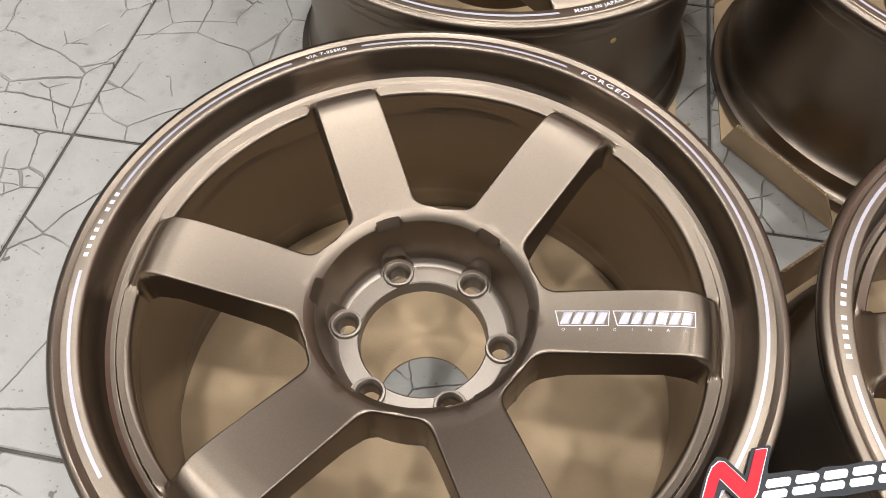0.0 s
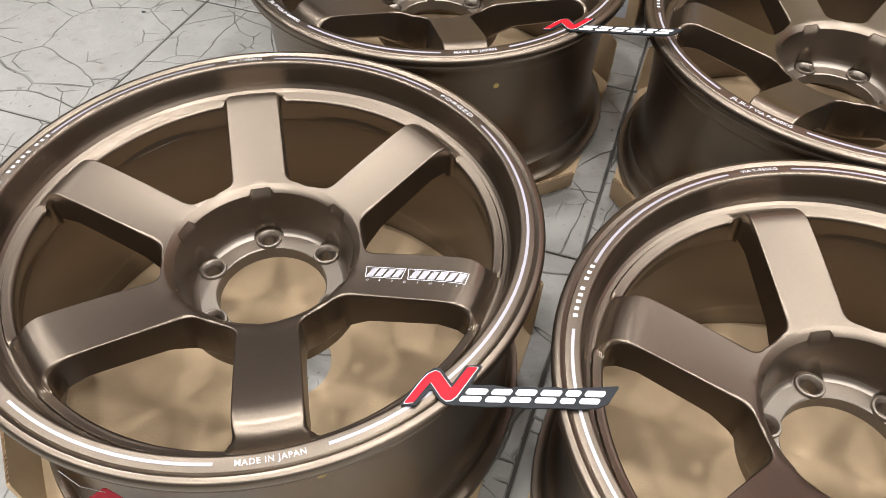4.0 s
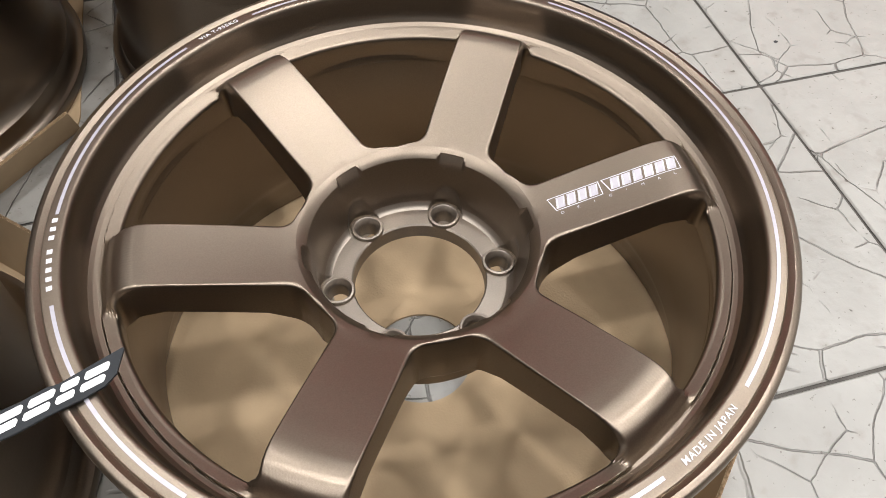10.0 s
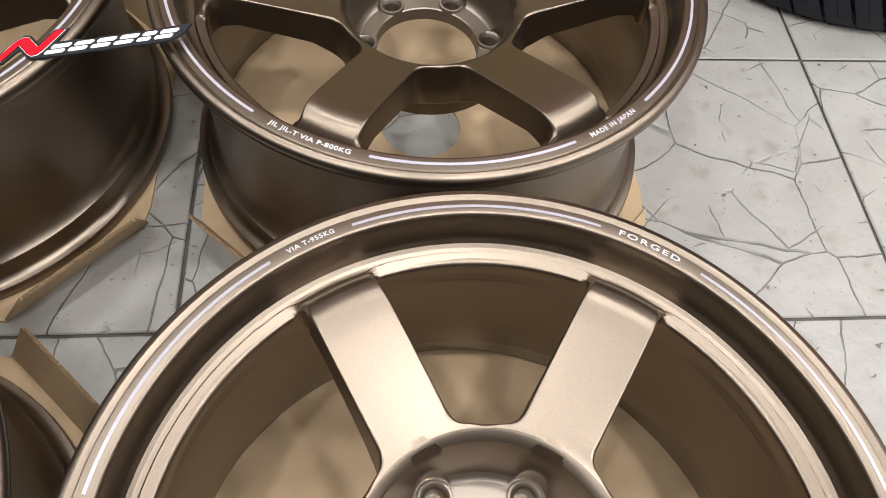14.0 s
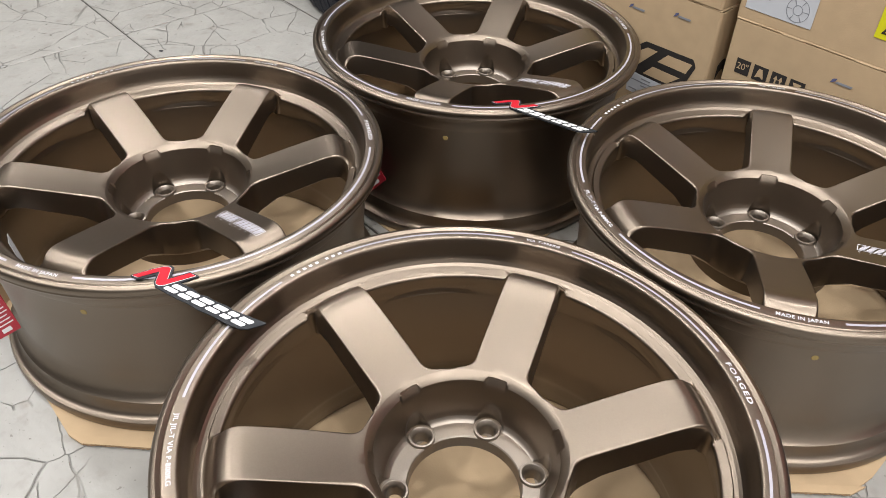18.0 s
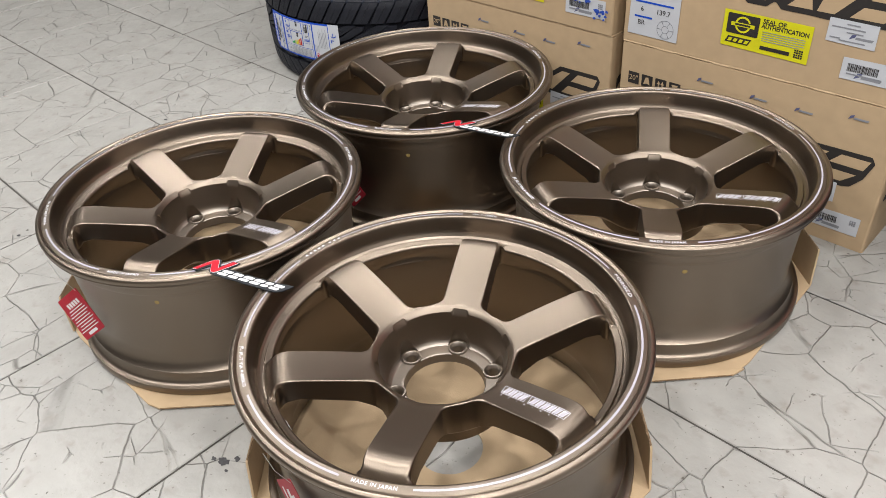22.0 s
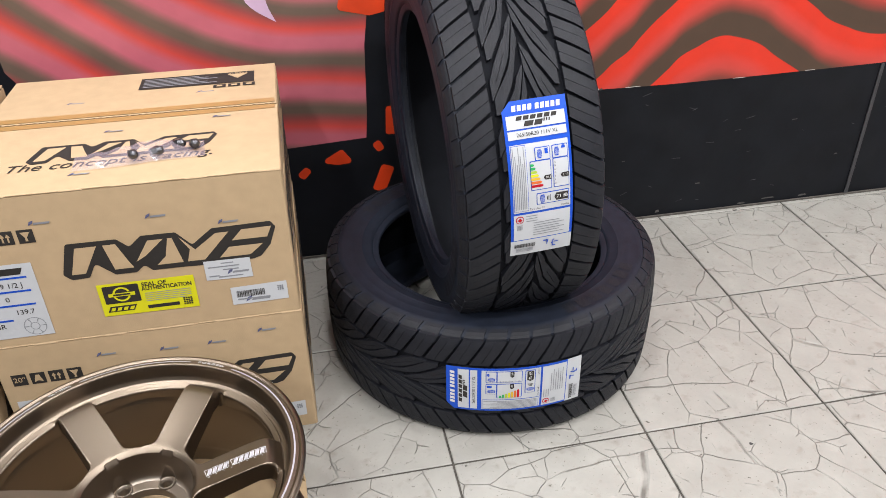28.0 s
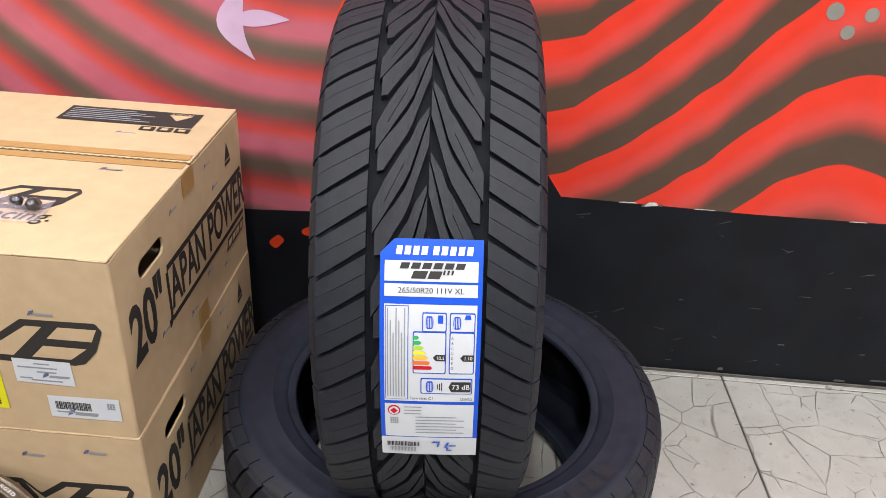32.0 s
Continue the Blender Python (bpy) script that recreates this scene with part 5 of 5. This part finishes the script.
    words_on(thing, "JAPAN POWER", 0.100, 0.362, 0.1425, INK, "side", 0.0008, stretch=0.615, bold=0.0022)
    flat_on(thing, "side_rule", quad(0.168, 0.184, 0.552, 0.194), INK, "side", 0.0007)
    flat_on(thing, "side_rule", quad(0.168, 0.092, 0.552, 0.101), INK, "side", 0.0007)
    flat_on(thing, "side_mark", quad(0.44, 0.062, 0.54, 0.084, 0.012), INK, "side", 0.0007)
    for k in range(4):
        flat_on(thing, "side_mark_cut", quad(0.45 + k * 0.024, 0.067, 0.466 + k * 0.024, 0.079, 0.006), CARD, "side", 0.0012)
    flat_on(thing, "tape_strip", quad(0.262, 0.262, 0.314, 0.3005), TAPE, "side", 0.0008, "brown tape over the seam")
    flat_on(thing, "tape_strip", quad(0.270, 0.0, 0.318, 0.040), TAPE, "side", 0.0008)
    flat_on(thing, "side_symbol", [(0.470, 0.236), (0.500, 0.236), (0.485, 0.268)], INK, "side", 0.0007)
    flat_on(thing, "side_symbol", quad(0.470, 0.226, 0.500, 0.233), INK, "side", 0.0007)
    for sy, sz in ((0.20, 0.262), (0.39, 0.215), (0.36, 0.268), (0.12, 0.092), (0.24, 0.05), (0.42, 0.04), (0.33, 0.075)):
        scribble(thing, sy, sz, "side", 0.03)
    if seen_top:
        block_logo(thing, 0.125, 0.115, 0.330, 0.072, "top")
        words_on(thing, "The concept is racing.", 0.040, 0.272, 0.098, INK, "top", 0.0009, shear=0.25, spacing=1.0)
        flat_on(thing, "printed_panel", quad(0.276, 0.452, 0.520, 0.520), INK, "top", 0.0026, "black printed notice")
        for k in range(6):
            flat_on(thing, "notice_line", quad(0.284, 0.462 + k * 0.009, 0.440 - 0.02 * (k % 3), 0.465 + k * 0.009), GREY_PRINT, "top", 0.0032)
        flat_on(thing, "notice_sign", [(0.462, 0.506), (0.506, 0.506), (0.484, 0.478)], CARD, "top", 0.0032)
        words_on(thing, "FRAGILE", 0.011, 0.484, 0.512, CARD, "top", 0.0032, turn=180)
        for k in range(3):
            flat_on(thing, "symbol", quad(0.434 + k * 0.031, 0.428, 0.460 + k * 0.031, 0.446), INK, "top", 0.0026)
            flat_on(thing, "symbol_mark", quad(0.441 + k * 0.031, 0.432, 0.453 + k * 0.031, 0.441), CARD, "top", 0.0032)
        flat_on(thing, "tape_strip", quad(0.004, 0.286, 0.562, 0.307), TAPE, "top", 0.0006, "brown packing tape")
        flat_on(thing, "tape_strip", quad(0.004, 0.316, 0.562, 0.338), TAPE, "top", 0.0024)
        for sx, sy in ((0.14, 0.40), (0.40, 0.41), (0.24, 0.23), (0.44, 0.26), (0.21, 0.05)):
            scribble(thing, sx, sy, "top", 0.034)
    return thing


upper = {"spec": True, "seal": True, "slip": True, "code": True, "smear": False, "stamps": ((0.142, 0.242), (0.328, 0.232), (0.446, 0.206))}
smeared = dict(upper, smear=True, stamps=((0.10, 0.25), (0.22, 0.245), (0.40, 0.215), (0.15, 0.03)))
lower = {"spec": True, "seal": True, "slip": True, "code": True, "smear": False, "stamps": ((0.180, 0.254), (0.293, 0.248), (0.382, 0.248), (0.478, 0.262))}
tagged(carton(0.285, 0.870, 0.302, True, upper), "brown carton with black print and labels on top of another", "cardboard box", "stacked wheel cartons")
tagged(carton(0.287, 0.869, 0.0003, False, lower), "brown carton at the bottom of the stack with hand hole", "cardboard box", "stacked wheel cartons")
tagged(carton(-0.308, 0.866, 0.302, True, smeared), "brown carton with labels smeared by blue ink", "cardboard box", "stacked wheel cartons")
tagged(carton(-0.306, 0.868, 0.0003, False, lower), "brown carton under a second carton beside a tyre", "cardboard box", "stacked wheel cartons")


# ---- bag of lug nuts on the carton ----
def clear_plastic():
    m = bpy.data.materials.new("clear_plastic_film")
    m.use_nodes = True
    b = m.node_tree.nodes["Principled BSDF"]
    b.inputs["Base Color"].default_value = (0.62, 0.52, 0.62, 1)
    b.inputs["Roughness"].default_value = 0.12
    b.inputs["Alpha"].default_value = 0.20
    return m


FILM = clear_plastic()


def nut_bag():
    thing = new("bag_of_nuts")
    thing.matrix_basis = pose(0.608, 0.972, 0.6062, 0, 0, 5)
    nx, ny = 30, 12
    v, f = [], []
    for i in range(nx + 1):
        for j in range(ny + 1):
            x, y = -0.112 + 0.224 * i / nx, -0.040 + 0.080 * j / ny
            edge = min(1, 5 * min(i / nx, 1 - i / nx, j / ny, 1 - j / ny))
            z = edge * (0.008 + 0.012 * math.exp(-((x - 0.02) / 0.06) ** 2)) + 0.005 * noise.noise((x * 45, y * 45, 3)) * edge + 0.003 * noise.noise((x * 120, y * 110, 5)) * edge
            v.append((x, y * (0.8 + 0.25 * noise.noise((x * 14, 1, 1))), max(z, 0.0003)))
    for i in range(nx):
        for j in range(ny):
            q = i * (ny + 1) + j
            f.append((q, q + ny + 1, q + ny + 2, q + 1))
    hang("film", mesh_from("film", v, f, FILM, True), thing, "clear plastic film")
    for x, y, a in ((-0.012, -0.008, 20), (0.022, -0.014, 75), (0.064, 0.012, 40), (0.095, 0.006, 10)):
        pts = [(0.0095 * math.cos(radians(60 * k)), 0.0095 * math.sin(radians(60 * k))) for k in range(6)]
        vv, ff = plate(pts, 0.015)
        nut = hang("lug_nut", mesh_from("lug_nut", vv, ff, STEEL), thing, "dark steel lug nut", pose(x, y, 0.0090, 72, 0, a))
        vv, ff = revolved([(0.0, 0.0235), (0.006, 0.022), (0.0085, 0.015)], 16)
        hang("nut_cone", mesh_from("nut_cone", vv, ff, STEEL, True), nut)
    return tagged(thing, "clear plastic bag of dark lug nuts on a carton", "bag")


nut_bag()


# ---- tyres ----
TYRE_R, TREAD_HALF, PITCHES, SIDE = 0.3800, 0.1200, 52, 0.950


def crown(u):
    """Radius of the tread's outer face at the distance u from its middle."""
    q = abs(u) / TREAD_HALF
    return TYRE_R - 0.0055 * q ** 2.2 - 0.010 * max(0.0, q - 0.86) ** 1.5 * 6


def on_tread(u, v, lift=0.0):
    """A place on the tread: u across, v along (up when the tyre stands), lift outwards."""
    a, r = -v / TYRE_R, crown(u) + lift
    return (r * math.cos(a), r * math.sin(a), u)


def sweep(u):
    """How far the tread's arrow pattern has dropped at the distance u from the middle."""
    u = abs(u)
    if u < 0.022:
        return 3.6 * u
    if u < 0.062:
        return 0.0792 + 1.80 * (u - 0.022)
    return 0.1512 + 0.62 * (u - 0.062)


def tread_mesh():
    verts, faces = [], []
    short = 2 * math.pi * TYRE_R / PITCHES
    deep = 0.0092

    def tread_block(side, start, stations, pitch):
        """One rubber block along stations of (u, low edge, top edge), the edges in pitches."""
        base = len(verts)
        last = len(stations) - 1
        for lift in (0.0, -deep):
            grow = 0.0 if lift == 0.0 else 0.0006
            for i, (u0, low, top) in enumerate(stations):
                u = u0 + (grow if i == last else -grow if i == 0 else 0)
                for edge, sign in ((low, -1), (top, 1)):
                    verts.append(on_tread(side * u, start + pitch * edge + sign * grow - sweep(u0), lift))
        n = 2 * (last + 1)

        def face(*q):
            faces.append(q if side > 0 else q[::-1])

        for i in range(last):
            a = base + 2 * i
            face(a, a + 2, a + 3, a + 1)
            face(a, a + n, a + 2 + n, a + 2)
            face(a + 3, a + 3 + n, a + 1 + n, a + 1)
        face(base + 1, base + 1 + n, base + n, base)
        a = base + 2 * last
        face(a, a + n, a + 1 + n, a + 1)

    def along(u0, u1, low, top, rows=4):
        """Stations from u0 to u1 between (start, end) edges."""
        return [(u0 + (u1 - u0) * k / rows, low[0] + (low[1] - low[0]) * k / rows, top[0] + (top[1] - top[0]) * k / rows) for k in range(rows + 1)]

    edge = TREAD_HALF + 0.0005
    slit = 0.018
    pitch = 2 * short
    for k in range(PITCHES // 2):
        for side in (-1, 1):
            m0 = k * pitch + (0.0 if side > 0 else pitch * 0.60)
            # lower spear of the arm: a wedge that opens from the middle line, its outer end cut slantwise
            for stations in (
                    along(0.0006, 0.0140, (0.05, 0.07), (0.44, 0.39), 3),
                    along(0.0140, 0.0360, (0.07, 0.09), (0.39, 0.43), 4),
                    along(0.0360, 0.0490, (0.09, 0.10), (0.43, 0.49), 3) + [(0.0560, 0.22, 0.50)],
                    # upper spear, with a long slit diamond let into it
                    along(0.0016, 0.0140, (0.50, 0.505), (0.60, 0.86), 4),
                    along(0.0140, 0.0270, (0.505, 0.510), (0.86, 0.955), 2),
                    along(0.0270, 0.0470, (0.510, 0.50 + slit), (0.74, 0.66), 3),
                    along(0.0270, 0.0470, (0.74 + slit, 0.66 + slit), (0.955, 0.95), 3),
                    along(0.0470, 0.0590, (0.50 + slit, 0.52 + slit), (0.95, 0.88), 2)):
                tread_block(side, m0, stations, pitch)
    for k in range(PITCHES):
        for side in (-1, 1):
            # shoulder block in two halves with a fine crosswise cut, bent like the real one
            s0 = k * short + short * (0.42 if side > 0 else 1.02)
            cut = 0.016
            tread_block(side, s0, along(0.0655, 0.0900, (0.09, 0.075), (0.47, 0.50), 2) + along(0.0900, edge, (0.075, 0.065), (0.50, 0.56), 4)[1:], short)
            tread_block(side, s0, along(0.0655, 0.0900, (0.47 + cut, 0.50 + cut), (0.925, 0.935), 2) + along(0.0900, edge, (0.50 + cut, 0.56 + cut * 0.5), (0.935, 0.945), 4)[1:], short)
            # the block's foot, carried over the shoulder on to the sidewall
            base = len(verts)
            for radius, height in ((0.3660, 0.1215), (0.3625, 0.1250), (0.3560, 0.1290), (0.3480, 0.1318), (0.3470, 0.1290)):
                for e in (0.10, 0.93):
                    for drop in (0.0, 0.004):
                        turn = -(s0 + short * e - sweep(edge) - 0.35 * (0.366 - radius)) / TYRE_R
                        verts.append((radius * math.cos(turn), radius * math.sin(turn), side * (height - drop)))
            for i in range(4):
                q = base + 4 * i
                for f in ((q, q + 2, q + 6, q + 4), (q, q + 4, q + 5, q + 1), (q + 2, q + 3, q + 7, q + 6)):
                    faces.append(f if side < 0 else f[::-1])
    return mesh_from("tread", verts, faces, RUBBER)


def carcass_mesh():
    g = 0.0092
    rows = [(0.2600, 0.106), (0.2545, 0.1175), (0.2560, 0.1225), (0.2620, 0.1255), (0.2680, 0.1262), (0.2695, 0.1290), (0.2760, 0.1320), (0.2900, 0.1362), (0.2925, 0.1376), (0.2950, 0.1370), (0.3120, 0.1388), (0.3150, 0.1391), (0.3180, 0.1391), (0.3340, 0.1385), (0.3380, 0.1394), (0.3420, 0.1378), (0.3530, 0.1350), (0.3600, 0.1310), (0.3640, 0.1290), (0.3700, 0.1230)]
    rows = [(min(r, TYRE_R - 0.0145) if r > 0.3660 else r, z * SIDE) for r, z in rows]
    tread = [(crown(u) - g, u) for u in np.linspace(TREAD_HALF - 0.002, -TREAD_HALF + 0.002, 15)]
    other = [(r, -u) for r, u in rows[::-1]]
    inside = [(0.2680, -0.104), (0.3000, -0.120), (0.3350, -0.1225), (0.3580, -0.1120), (0.3670, -0.0800), (0.3690, 0.0), (0.3670, 0.0800), (0.3580, 0.1120), (0.3350, 0.1225), (0.3000, 0.120), (0.2680, 0.104)]
    inside = [(r, z * SIDE) for r, z in inside]
    v, f = revolved(rows + tread + other + inside, 128, True)
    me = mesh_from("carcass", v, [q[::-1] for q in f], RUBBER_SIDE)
    # groove bottoms take the rubber with the shade painted in
    me.materials.append(GROOVE_SHADE)
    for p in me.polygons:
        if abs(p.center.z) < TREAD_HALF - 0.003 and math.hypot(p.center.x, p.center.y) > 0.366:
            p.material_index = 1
    return sharpen(me, 40)


RUBBER_SIDE = material("sidewall_rubber", (0.01, 0.01286, 0.02143), 0.50, 0.0, 0.25, 40, 0.12, 300, 0.5, 9, (0.01429, 0.01786, 0.02714))
RUBBER_SIDE.node_tree.nodes["Principled BSDF"].inputs["Specular IOR Level"].default_value = 0.2
LW, LH, LABEL_U = 0.110, 0.276, 0.006


def tread_flat(parent, name, points, mat, lift, label="", at=0.0):
    """A flat pasted shape in label units (0..1 across, 0..1 up), laid round the tread."""
    pts = [Vector(p) for p in points]
    lo, hi = min(p.y for p in pts), max(p.y for p in pts)
    bm = bmesh.new()
    bm.faces.new([bm.verts.new((p.x, p.y, 0)) for p in pts])
    step = 0.03
    k = math.floor(lo / step) + 1
    while k * step < hi - 1e-6:
        bmesh.ops.bisect_plane(bm, geom=bm.verts[:] + bm.edges[:] + bm.faces[:], plane_co=(0, k * step, 0), plane_no=(0, 1, 0))
        k += 1
    if max(p.x for p in pts) - min(p.x for p in pts) > 0.3:
        for c in (0.25, 0.5, 0.75):
            bmesh.ops.bisect_plane(bm, geom=bm.verts[:] + bm.edges[:] + bm.faces[:], plane_co=(c, 0, 0), plane_no=(1, 0, 0))
    for v in bm.verts:
        v.co = on_tread((v.co.x - 0.5) * LW + LABEL_U, (v.co.y - 0.5) * LH, lift)
    bmesh.ops.recalc_face_normals(bm, faces=bm.faces)
    me = bpy.data.meshes.new(name)
    bm.to_mesh(me)
    bm.free()
    me.materials.append(mat)
    return hang(name, me, parent, label)


def tread_words(parent, text, size, x, y, mat, lift, shear=0.0, stretch=1.0):
    me = lettering(text, size, 0.0, 0, 1.0, shear)
    me.materials.append(mat)
    for v in me.vertices:
        v.co = on_tread((x - 0.5) * LW + LABEL_U + v.co.x * stretch, (y - 0.5) * LH + v.co.y, lift)
    return hang("lettering", me, parent)


def box4(x0, y0, x1, y1, lean=0.0):
    return [(x0, y0), (x1, y0), (x1 + lean, y1), (x0 + lean, y1)]


def tyre_label(tyre):
    """The long blue and white paper label on the tread."""
    a, b, c, d = 0.0012, 0.0018, 0.0024, 0.0030
    label = tread_flat(tyre, "paper_label", [(0.0, 0.0), (1.0, 0.0), (1.0, 0.115), (0.0, 0.115)], PAPER, a, "white and blue paper tyre label")
    tread_flat(label, "blue_field", [(0.0, 0.115), (1.0, 0.115), (1.0, 1.0), (0.14, 1.0), (0.0, 0.945)], BLUE, a, "blue label print")
    for q in (box4(0.045, 0.835, 0.955, 0.915), box4(0.045, 0.775, 0.955, 0.825), box4(0.045, 0.320, 0.955, 0.745), box4(0.045, 0.122, 0.955, 0.305)):
        tread_flat(label, "white_field", q, PAPER, b)
    # maker's marks as plain bars
    for k in range(9):
        x = 0.15 + k * 0.082 + (0.03 if k > 3 else 0)
        tread_flat(label, "mark_bar", box4(x, 0.938, x + 0.058, 0.972, 0.012), WHITE, b)
    for k in range(6):
        tread_flat(label, "mark_bar", box4(0.19 + k * 0.108, 0.884, 0.275 + k * 0.108, 0.908, 0.02), INK, c)
    for q in (box4(0.30, 0.846, 0.44, 0.876, 0.03), box4(0.46, 0.846, 0.58, 0.876, 0.03), box4(0.61, 0.862, 0.63, 0.880, 0.01), box4(0.65, 0.862, 0.67, 0.880, 0.01), box4(0.69, 0.862, 0.71, 0.880, 0.01)):
        tread_flat(label, "mark_bar", q, INK, c)
    tread_words(label, "265/50R20 111V XL", 0.0088, 0.5, 0.799, INK, c, stretch=0.98)
    # small table of fine print
    tread_flat(label, "table_field", box4(0.055, 0.33, 0.285, 0.74), BLUE, c)
    tread_flat(label, "table_field", box4(0.062, 0.333, 0.278, 0.737), PAPER, d)
    for k in range(7):
        tread_flat(label, "fine_print", box4(0.075 + k * 0.028, 0.345, 0.086 + k * 0.028, 0.73 - 0.05 * (k % 3)), GREY_PRINT, d + 0.0005)
    # energy classes
    for x0, y0, x1, y1 in ((0.42, 0.635, 0.66, 0.715), (0.69, 0.635, 0.94, 0.715), (0.33, 0.455, 0.66, 0.637), (0.69, 0.455, 0.94, 0.637), (0.41, 0.36, 0.93, 0.435)):
        tread_flat(label, "frame_line", rounded(box4(x0, y0, x1, y1), [0.01] * 4, 2), BLUE, c)
        tread_flat(label, "frame_field", rounded(box4(x0 + 0.010, y0 + 0.005, x1 - 0.010, y1 - 0.005), [0.008] * 4, 2), PAPER, d)
    tints = (GREEN, GREEN, LIME, YELLOW, AMBER, ORANGE, RED)
    for k, tint in enumerate(tints):
        y, w = 0.612 - k * 0.0215, 0.06 + 0.022 * k
        tread_flat(label, "class_arrow", [(0.335, y - 0.008), (0.335 + w - 0.02, y - 0.008), (0.335 + w, y), (0.335 + w - 0.02, y + 0.008), (0.335, y + 0.008)], tint, d + 0.0006)
        tread_words(label, "ABCDEFG"[k], 0.0042, 0.72, y, INK, d + 0.0006)
    for text, x0, x1, y, size in (("10.5", 0.53, 0.655, 0.528, 0.0055), ("1.10", 0.80, 0.935, 0.528, 0.0055), ("73 dB", 0.69, 0.915, 0.397, 0.0085)):
        t = 0.014 if size < 0.007 else 0.024
        tread_flat(label, "value_arrow", [(x0, y), (x0 + 0.03, y - t), (x1, y - t), (x1, y + t), (x0 + 0.03, y + t)], INK, d + 0.0006)
        tread_words(label, text, size, (x0 + x1) / 2 + 0.012, y, WHITE, d + 0.0012)
    for x, y in ((0.50, 0.675), (0.77, 0.675), (0.51, 0.397)):
        tread_flat(label, "tyre_symbol", rounded(box4(x - 0.045, y - 0.026, x + 0.03, y + 0.026), [0.02] * 4, 4), BLUE, d + 0.0006)
        for k in range(4):
            tread_flat(label, "tyre_symbol_gap", box4(x - 0.035 + k * 0.016, y - 0.02, x - 0.029 + k * 0.016, y + 0.02), PAPER, d + 0.001)
    tread_flat(label, "pump_symbol", box4(0.575, 0.672, 0.625, 0.705), BLUE, d + 0.0006)
    tread_flat(label, "rain_symbol", [(0.83, 0.69), (0.90, 0.69), (0.89, 0.708), (0.85, 0.708)], BLUE, d + 0.0006)
    for k in range(3):
        tread_flat(label, "sound_wave", box4(0.575 + k * 0.022, 0.385 - k * 0.004, 0.585 + k * 0.022, 0.409 + k * 0.004), INK, d + 0.0006)
    tread_words(label, "Tyre class C1", 0.0048, 0.42, 0.336, INK, c)
    tread_words(label, "S2WR2", 0.0045, 0.87, 0.334, INK, c)
    # lower text field
    ring = [(0.14 + 0.065 * math.cos(t), 0.272 + 0.026 * math.sin(t)) for t in np.linspace(0, 2 * math.pi, 20, endpoint=False)]
    tread_flat(label, "red_ring", ring, RED, c)
    tread_flat(label, "red_ring_field", [(0.14 + (p[0] - 0.14) * 0.8, 0.272 + (p[1] - 0.272) * 0.8) for p in ring], PAPER, d)
    tread_flat(label, "red_lozenge", [(0.10, 0.272), (0.14, 0.256), (0.18, 0.272), (0.14, 0.288)], RED, d + 0.0005)
    for k in range(16):
        tread_flat(label, "code_square", box4(0.10 + (k % 4) * 0.022, 0.20 + (k // 4) * 0.009, 0.115 + (k % 4) * 0.022, 0.2065 + (k // 4) * 0.009), GREY_PRINT, c)
    for k in range(9):
        x0, w = (0.24, 0.18) if k < 3 else (0.36, 0.5 - 0.08 * (k % 2))
        tread_flat(label, "fine_print", box4(x0, 0.288 - k * 0.0175, x0 + w, 0.2925 - k * 0.0175), GREY_PRINT, c)
    # barcode strip and a hand-written mark
    for k in range(22):
        tread_flat(label, "code_bar", box4(0.06 + k * 0.0155, 0.062, 0.068 + k * 0.0155 + 0.004 * (k % 3 == 0), 0.090), INK, c)
        if k < 18:
            tread_flat(label, "code_bar", box4(0.09 + k * 0.0155, 0.026, 0.098 + k * 0.0155, 0.055), GREY_PRINT, c)
    for q in (box4(0.52, 0.085, 0.60, 0.096, 0.02), box4(0.58, 0.058, 0.60, 0.09, 0.015), box4(0.66, 0.055, 0.685, 0.09, 0.03), box4(0.70, 0.064, 0.78, 0.072, 0.01), box4(0.69, 0.036, 0.715, 0.06, -0.02), box4(0.68, 0.034, 0.74, 0.042, 0.0)):
        tread_flat(label, "pen_stroke", q, PEN, c)
    return label


def sidewall_marks(tyre):
    """Raised arcs that stand for the moulded writing of the sidewall."""
    for side in (1, -1):
        for start in (20, 200):
            for k in range(7):
                a0 = start + k * 6.2
                v, f = arc_strip(0.303, 0.331, a0, a0 + 4.4, 0, 4)
                me = mesh_from("moulded_mark", [(x, y, side * SIDE * 0.1397) for x, y, z in v], f if side > 0 else [q[::-1] for q in f], RUBBER)
                hang("moulded_mark", me, tyre)


def tyre_thing():
    tyre = new("tyre")
    hang("carcass", carcass_mesh(), tyre, "bare rubber carcass")
    tagged(hang("tread", tread_mesh(), tyre, "arrow-pattern tread blocks"), kind="stuff")
    sidewall_marks(tyre)
    tyre_label(tyre)
    return tyre


lying = tyre_thing()
lying.matrix_basis = pose(1.289, 1.112, 0.1331, 0, 0, -96)
tagged(lying, "black tyre lying flat with a blue and white paper label", "tyre", "new tyres in the shop")
standing = copy_thing(lying, pose(1.259, 1.100, 0.537, 0, 0, 2) @ pose(0, 0, 0, 0, 87.5, 0) @ pose(0, 0, 0, 0, 0, -99.4))
tagged(standing, "black tyre standing upright in the hole of another tyre", "tyre")
lying_b = copy_thing(lying, pose(-0.695, 1.082, 0.1331, 0, 0, -85))
tagged(lying_b, "black tyre lying flat beside the carton stack", "tyre")
standing_b = copy_thing(lying, pose(-0.700, 1.090, 0.537, 0, 0, -3) @ pose(0, 0, 0, 0, 92, 0) @ pose(0, 0, 0, 0, 0, -60))
tagged(standing_b, "black tyre standing in the hole of a lying tyre", "tyre")

floor_tiles()
